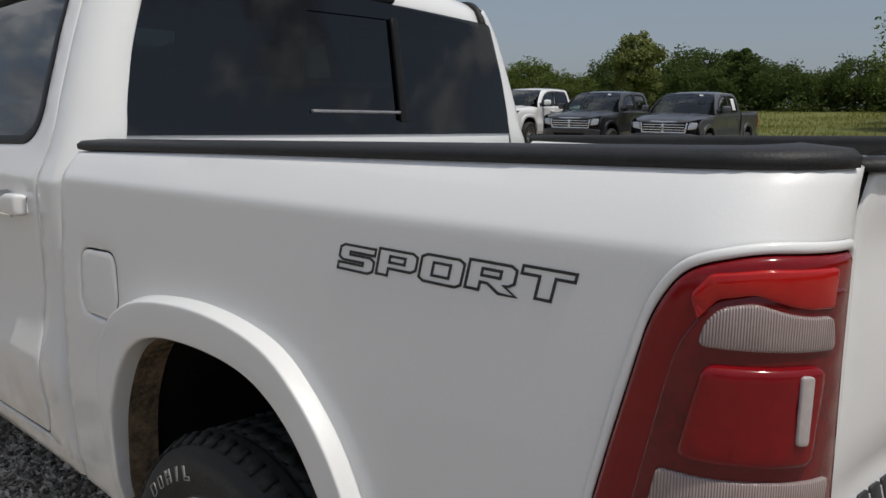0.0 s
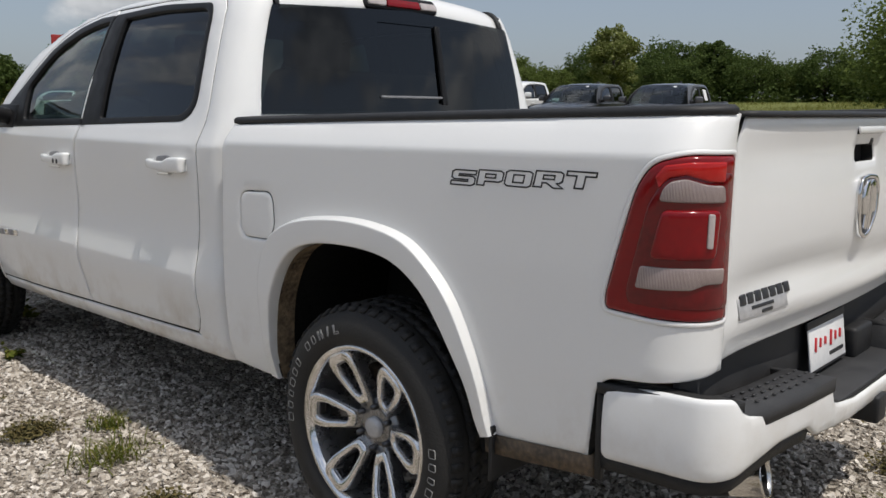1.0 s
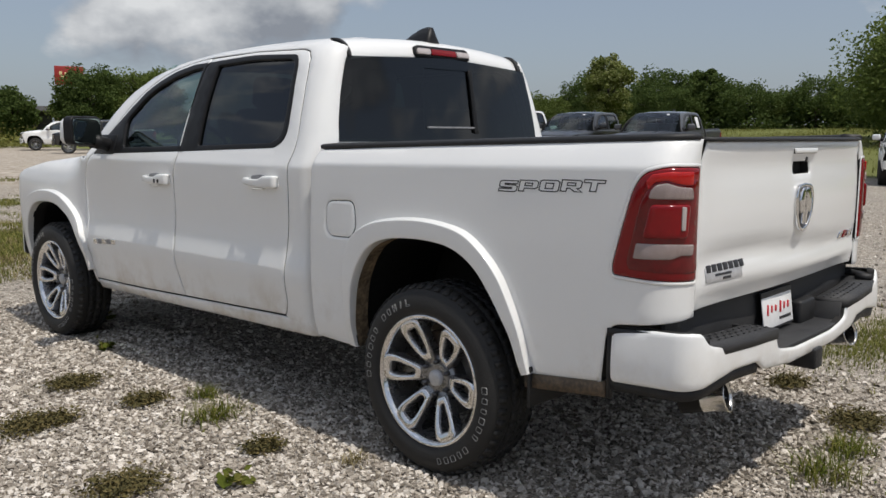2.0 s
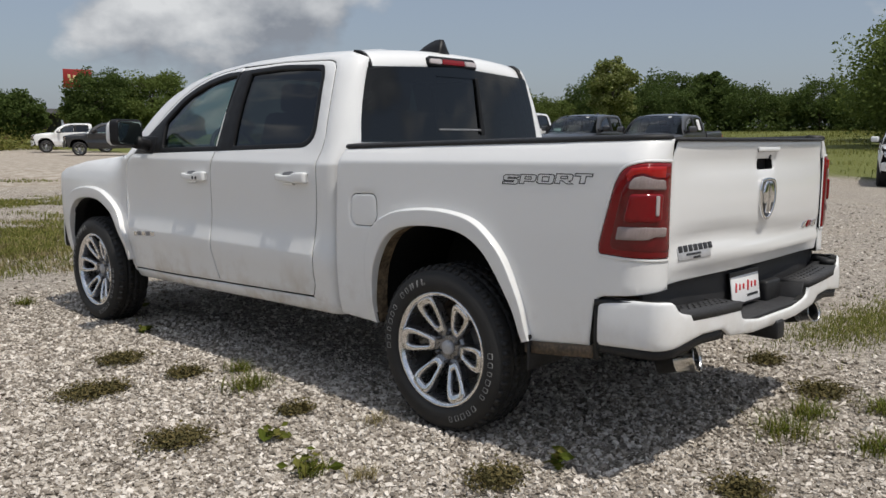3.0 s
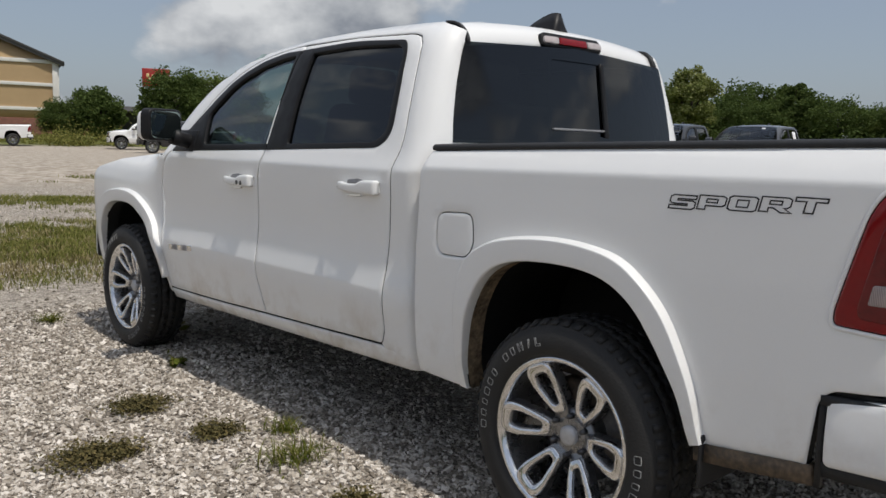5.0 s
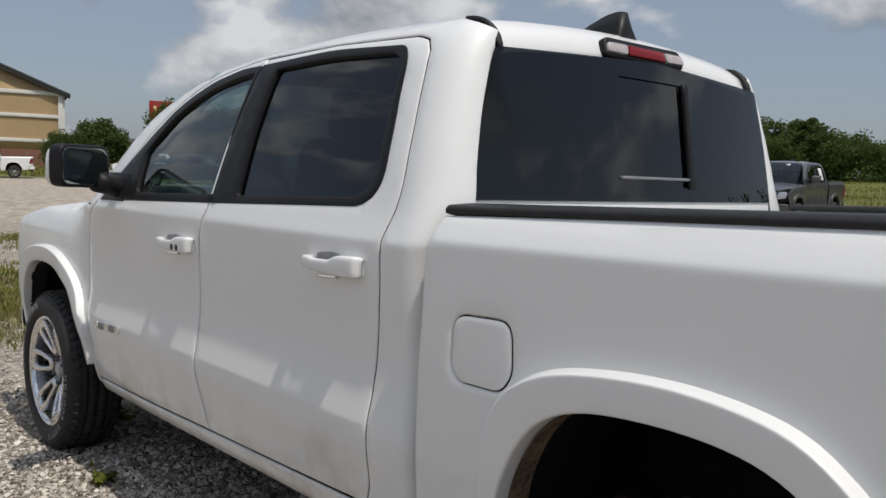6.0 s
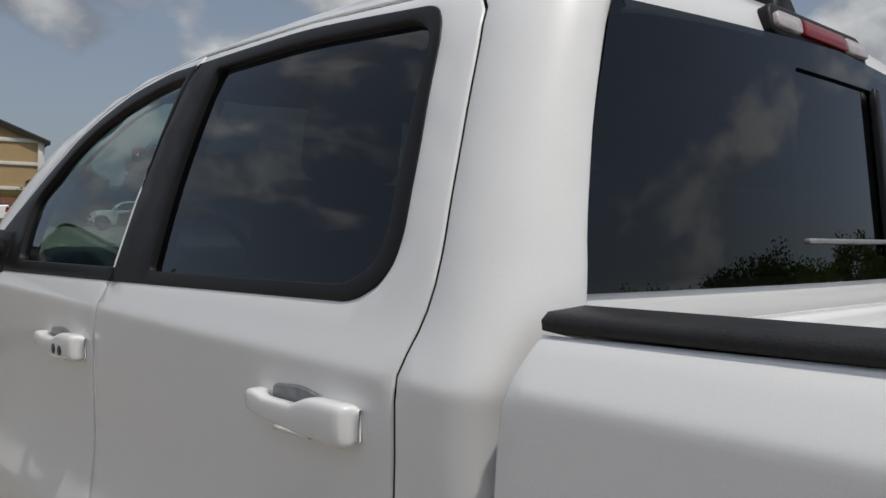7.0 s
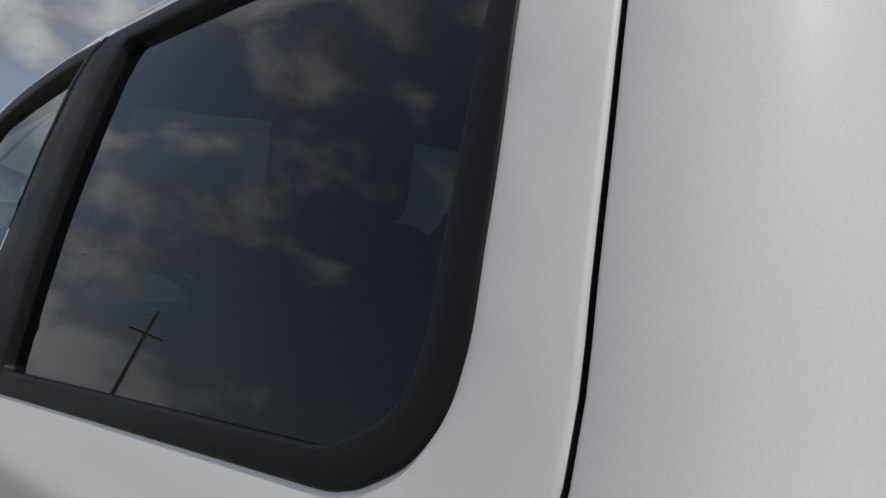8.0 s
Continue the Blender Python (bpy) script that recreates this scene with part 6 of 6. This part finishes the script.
dark_a = tree(6.6, 4.2, (82, 44), LEAF_DARK, "dark green broad tree in the tree line", 90, 110, 0.125, low=0.05)
dark_b = tree(6.2, 4.6, (78, 50), LEAF_DARK, "dark green bushy tree in the tree line", 90, 110, 0.125, 0.9, low=0.05)
mid_a = tree(5.4, 4.0, (72, 58), LEAF_MID, "mid-green bushy tree in the tree line", 90, 110, 0.12, 0.9, low=0.05)
tree(7.5, 2.5, (62, 38.2), LEAF_POPLAR, "lone pale-green poplar tree standing before the tree line", 120, 110, 0.11, 0.62, low=0.10)
tree(6.2, 2.8, (79.5, 37.6), LEAF_DARK, "tall dark round-topped tree above the tree line", 100, 110, 0.14)
big = tree(8.0, 6.4, (50.3, 9.4), LEAF_MID, "large spreading green tree at the meadow's edge", 260, 170, 0.10, 0.85, low=0.03)
tree(6.8, 4.2, (60, 13.4), LEAF_DARK, "dark green tree beside the meadow", 130, 130, 0.12, 0.8, low=0.03)
l_a = tree(6.7, 3.6, (33.4, 66.6), LEAF_MID, "green tree behind the parked white pickup", 130, 170, 0.095, low=0.06)
l_b = tree(6.6, 3.4, (29.4, 68.4), LEAF_DARK, "dark green tree behind the parked pickups", 130, 170, 0.095, low=0.06)
tree(4.6, 2.6, (23.6, 70.6), LEAF_DARK, "low dark green tree beside the tan building", 90, 120, 0.12, 0.9, low=0.04)


def again(src, x, y, s, turn):
    return copy_thing(src, pose(x, y, rise(x, y) - 0.30, 0, 0, turn) @ Matrix.Diagonal((s, s, s * (0.92 + 0.16 * ((x * 7.3) % 1)), 1)))


row = []
for i in range(30):
    k = i / 29
    x, y = 66 + 16 * math.sin(k * 1.9), 68 - 56 * k
    row.append((x + 2.5 * math.sin(i * 4.1), y + 1.2 * math.sin(i * 2.3), 0.66 + 0.14 * ((i * 0.37) % 1) - (0.30 if k < 0.2 else 0)))
for i, (x, y, s) in enumerate(row):
    again((dark_a, dark_b, mid_a)[i % 3 if i > 9 else 2], x, y, s, i * 67)
for i, (x, y, s) in enumerate(((61, -1, 0.95), (38, 69, 0.5), (44, 70, 0.45), (50, 70, 0.45), (56, 69, 0.45), (61, 67, 0.45), (30, 72, 0.8), (21, 72, 0.6))):
    again((l_a, l_b, big)[2 if i < 1 else i % 2], x, y, s, i * 83)
scrub = None
for i in range(74):
    k = i / 73
    x, y = 64 + 16 * math.sin(k * 1.9) + rng.normal(0, 1.0), 68 - 62 * k
    vf = leaves(170, (x, y, rise(x, y) - 0.1), (1.1, 1.1, 0.75), 0.17)
    scrub = vf if scrub is None else both_of(scrub, vf)
tagged(new("scrub", fast_mesh("scrub", scrub[0], scrub[1], LEAF_DARK)), "dark green scrub along the foot of the trees", "shrubs", kind="stuff")
# woods behind the lot
for i in range(38):
    a = radians(140 + i * 6.5 if i < 6 else 196 + (i - 6) * 4.8)
    d = 52 + 5 * math.sin(i * 3.7)
    again((dark_a, dark_b, mid_a)[i % 3], d * math.cos(a), d * math.sin(a), 0.80 + 0.25 * ((i * 0.41) % 1), i * 53)

# ---------------------------------------------------------------- parked pickups
SMALL = ("brake_disc", "rim_lip", "stop_lens", "lamp_surround", "dashboard", "steering", "cushion", "spoke_face", "bed_underside", "frame_rail", "rear_axle", "caliper", "tread_dot", "mud_flap", "lower_trim", "door_trim", "pane_track", "letter", "badge", "sticker", "plate_bar", "tread", "lug_nut", "letter_bar", "wheel_hub", "dealer", "key_", "handle_cup", "headrest_post", "camera_lens", "arch_lip", "emblem", "side_reflector")


def parked(x, y, turn, coat, label, group="parked pickups"):
    other = copy_thing(truck, pose(x, y, rise(x, y) - 0.005, 0, 0, turn))
    for ob in list(other.children_recursive):
        if ob.name.startswith(SMALL):
            bpy.data.objects.remove(ob)
    for ob in other.children_recursive:
        for slot in ob.material_slots:
            if slot.material in (WHITE, WHITE_CLEAN) and coat:
                slot.link = "OBJECT"
                slot.material = coat
    return tagged(other, label, "pickup truck", group)


grey = parked(22.5, 10.9, 100, GREY_PAINT, "dark grey pickup truck with a paper sheet in its window")
black = parked(22.9, 14.1, 99, BLACK_PAINT, "black pickup truck parked beside a grey one")
parked(23.4, 17.5, 98, WHITE_CLEAN, "white pickup truck parked beside a black one")
parked(27.85, 5.3, 106, WHITE_CLEAN, "white pickup truck facing the gravel lot")
parked(13.6, 58.9, 74, WHITE_CLEAN, "white pickup truck before the tan building")
parked(22.6, 53.6, 70, WHITE_CLEAN, "white pickup truck parked before the trees")
parked(21.2, 45.3, 66, BLACK_PAINT, "black pickup truck parked nose out before trees")
parked(-9.0, -21.0, -62, WHITE_CLEAN, "white pickup truck parked behind the lot")
sheet_paper = part("paper_sheet", flat_of(box((0.005, 0.30, 0.34), (-0.885, 1.42, 1.58), 0.001, turn=pose(0, 0, 0, 0, 17, 0))), PLATE)
sheet_paper.parent = grey
for car in (grey, black):
    p = part("windscreen_sticker", flat_of(box((0.10, 0.005, 0.05), (-0.35, 2.62, 1.80), 0.001, turn=pose(0, 0, 0, 38))), PLATE)
    p.parent = car

# ---------------------------------------------------------------- buildings and sign
TAN = surface("tan_stucco", (0.42, 0.29, 0.155), (0.48, 0.34, 0.19), 0.6, (0.85, 0.95), bump=0.2, fine=30)
BAND = surface("white_trim_boards", (0.66, 0.64, 0.60), (0.76, 0.74, 0.70), 2, (0.6, 0.8), fine=20)
BRICK = surface("red_brick_wall", (0.14, 0.06, 0.045), (0.24, 0.11, 0.08), 3, (0.85, 0.95), bump=0.3, fine=25)
ROOFING = surface("dark_shingles", (0.035, 0.035, 0.036), (0.08, 0.078, 0.075), 3, (0.85, 0.95), bump=0.3, fine=20)
SIGN_RED = surface("red_sign_face", (0.26, 0.015, 0.012), (0.36, 0.025, 0.02), 1, (0.4, 0.5))
SIGN_MARK = surface("pale_sign_mark", (0.6, 0.5, 0.25), (0.75, 0.62, 0.3), 1, (0.4, 0.5))


def tan_building():
    b = empty("tan_building", "tan stucco building with white bands and a brick base", "building")
    W, D, EZ, RZ = 22.0, 34.0, 7.2, 11.7
    gable = lambda u, z: (u, 0.0, z)
    part("gable_wall", sheet(gable, [(-W, 2.0), (0, 2.0), (0, EZ), (-W / 2, RZ), (-W, EZ)], [], 2.0, 0, 0.3), TAN, b)
    part("side_wall", flat_of(box((0.3, D, EZ - 2.0), (-0.16, D / 2 + 0.02, (EZ + 2.0) / 2), 0)), TAN, b)
    part("far_side_wall", flat_of(box((0.3, D, EZ - 2.0), (-W + 0.16, D / 2 + 0.02, (EZ + 2.0) / 2), 0)), TAN, b)
    part("back_wall", flat_of(box((W - 0.7, 0.3, EZ - 2.0), (-W / 2, D, (EZ + 2.0) / 2), 0)), TAN, b)
    part("brick_base", flat_of(box((W + 0.1, D + 0.1, 2.6), (-W / 2, D / 2 + 0.0, 0.72), 0.03)), BRICK, b)
    for z, h in ((EZ - 0.10, 0.34), (EZ - 2.15, 0.30), (EZ - 4.35, 0.30)):
        part("trim_band", flat_of(box((W + 0.06, 0.12, h), (-W / 2, -0.06, z), 0.01)), BAND, b)
    part("corner_board", flat_of(box((0.42, 0.14, EZ - 2.0), (-0.2, -0.07, (EZ + 2.0) / 2), 0.01)), BAND, b)
    part("corner_board", flat_of(box((0.14, 0.42, EZ - 2.0), (0.07, 0.2, (EZ + 2.0) / 2), 0.01)), BAND, b)
    slope = math.atan2(RZ - EZ, W / 2)
    L = math.hypot(RZ - EZ, W / 2) + 0.7
    for s in (-1, 1):
        cx = -W / 2 + s * (W / 4 + 0.25)
        part("roof_slope", flat_of(box((L, D + 1.0, 0.22), (cx, D / 2, (RZ + EZ) / 2 - 0.02), 0.02, turn=pose(0, 0, 0, 0, s * math.degrees(slope), 0))), ROOFING, b)
        part("gable_board", flat_of(box((L, 0.10, 0.30), (cx, -0.40, (RZ + EZ) / 2 - 0.22), 0.01, turn=pose(0, 0, 0, 0, s * math.degrees(slope), 0))), ROOFING, b)
    part("wall_mark", flat_of(box((0.7, 0.06, 0.35), (-7.4, -0.05, EZ - 2.6), 0.02)), ROOFING, b)
    b.matrix_world = pose(23.2, 79.6, 0.6, 0, 0, -14)
    return b


tan_building()


def shelter():
    s = empty("open_shelter", "low dark-roofed open shelter on posts", "shelter")
    part("roof", flat_of(box((9, 5, 0.5), (0, 0, 2.9), 0.08, taper=(0.9, 0.75))), ROOFING, s)
    for x in (-4, -1.3, 1.3, 4):
        part("post", flat_of(box((0.35, 0.35, 2.8), (x, -2.0, 1.4), 0.02)), BRICK, s)
    part("rear_wall", flat_of(box((8.4, 0.2, 2.7), (0, 2.0, 1.35), 0.02)), ROOFING, s)
    s.matrix_world = pose(28.3, 84, 1.0, 0, 0, -14)


shelter()
sign = empty("roadside_sign", "tall red roadside sign showing above the trees", "sign")
part("sign_box", flat_of(box((3.2, 0.5, 2.2), (0, 0, 7.8), 0.05)), SIGN_RED, sign)
for x, z in ((-0.95, 8.05), (-0.75, 7.55), (-0.35, 7.95), (0.4, 7.9), (0.9, 7.7)):
    part("sign_mark", flat_of(box((0.32, 0.04, 0.42), (x, -0.27, z), 0.02)), SIGN_MARK, sign)
part("pole", moved(lathe([(0.18, 0.0), (0.16, 6.8)], 14, "z"), Matrix()), STEEL, sign)
sign.matrix_world = pose(41.4, 100.0, 0.6, 0, 0, -20)

# utility pole to the west
POLE = surface("weathered_pole", (0.07, 0.055, 0.04), (0.14, 0.11, 0.085), 3, (0.85, 0.95), bump=0.4, fine=20)
up = empty("utility_pole", "weathered wooden utility pole with a cross-arm", "utility pole")
part("pole", lathe([(0.16, 0.0), (0.11, 9.5), (0.0, 9.5)], 12, "z"), POLE, up)
part("cross_arm", flat_of(box((2.4, 0.10, 0.12), (0, 0.12, 7.7), 0.01)), POLE, up)
for x in (-1.05, -0.5, 0.5, 1.05):
    part("insulator", moved(lathe([(0.0, 0.16), (0.045, 0.13), (0.05, 0.05), (0.03, 0.0)], 10, "z"), Matrix.Translation((x, 0.12, 8.96))), GREY_MARK, up)
up.matrix_world = pose(-24.5, 54.4, rise(-24.5, 54.4), 0, 0, 30)
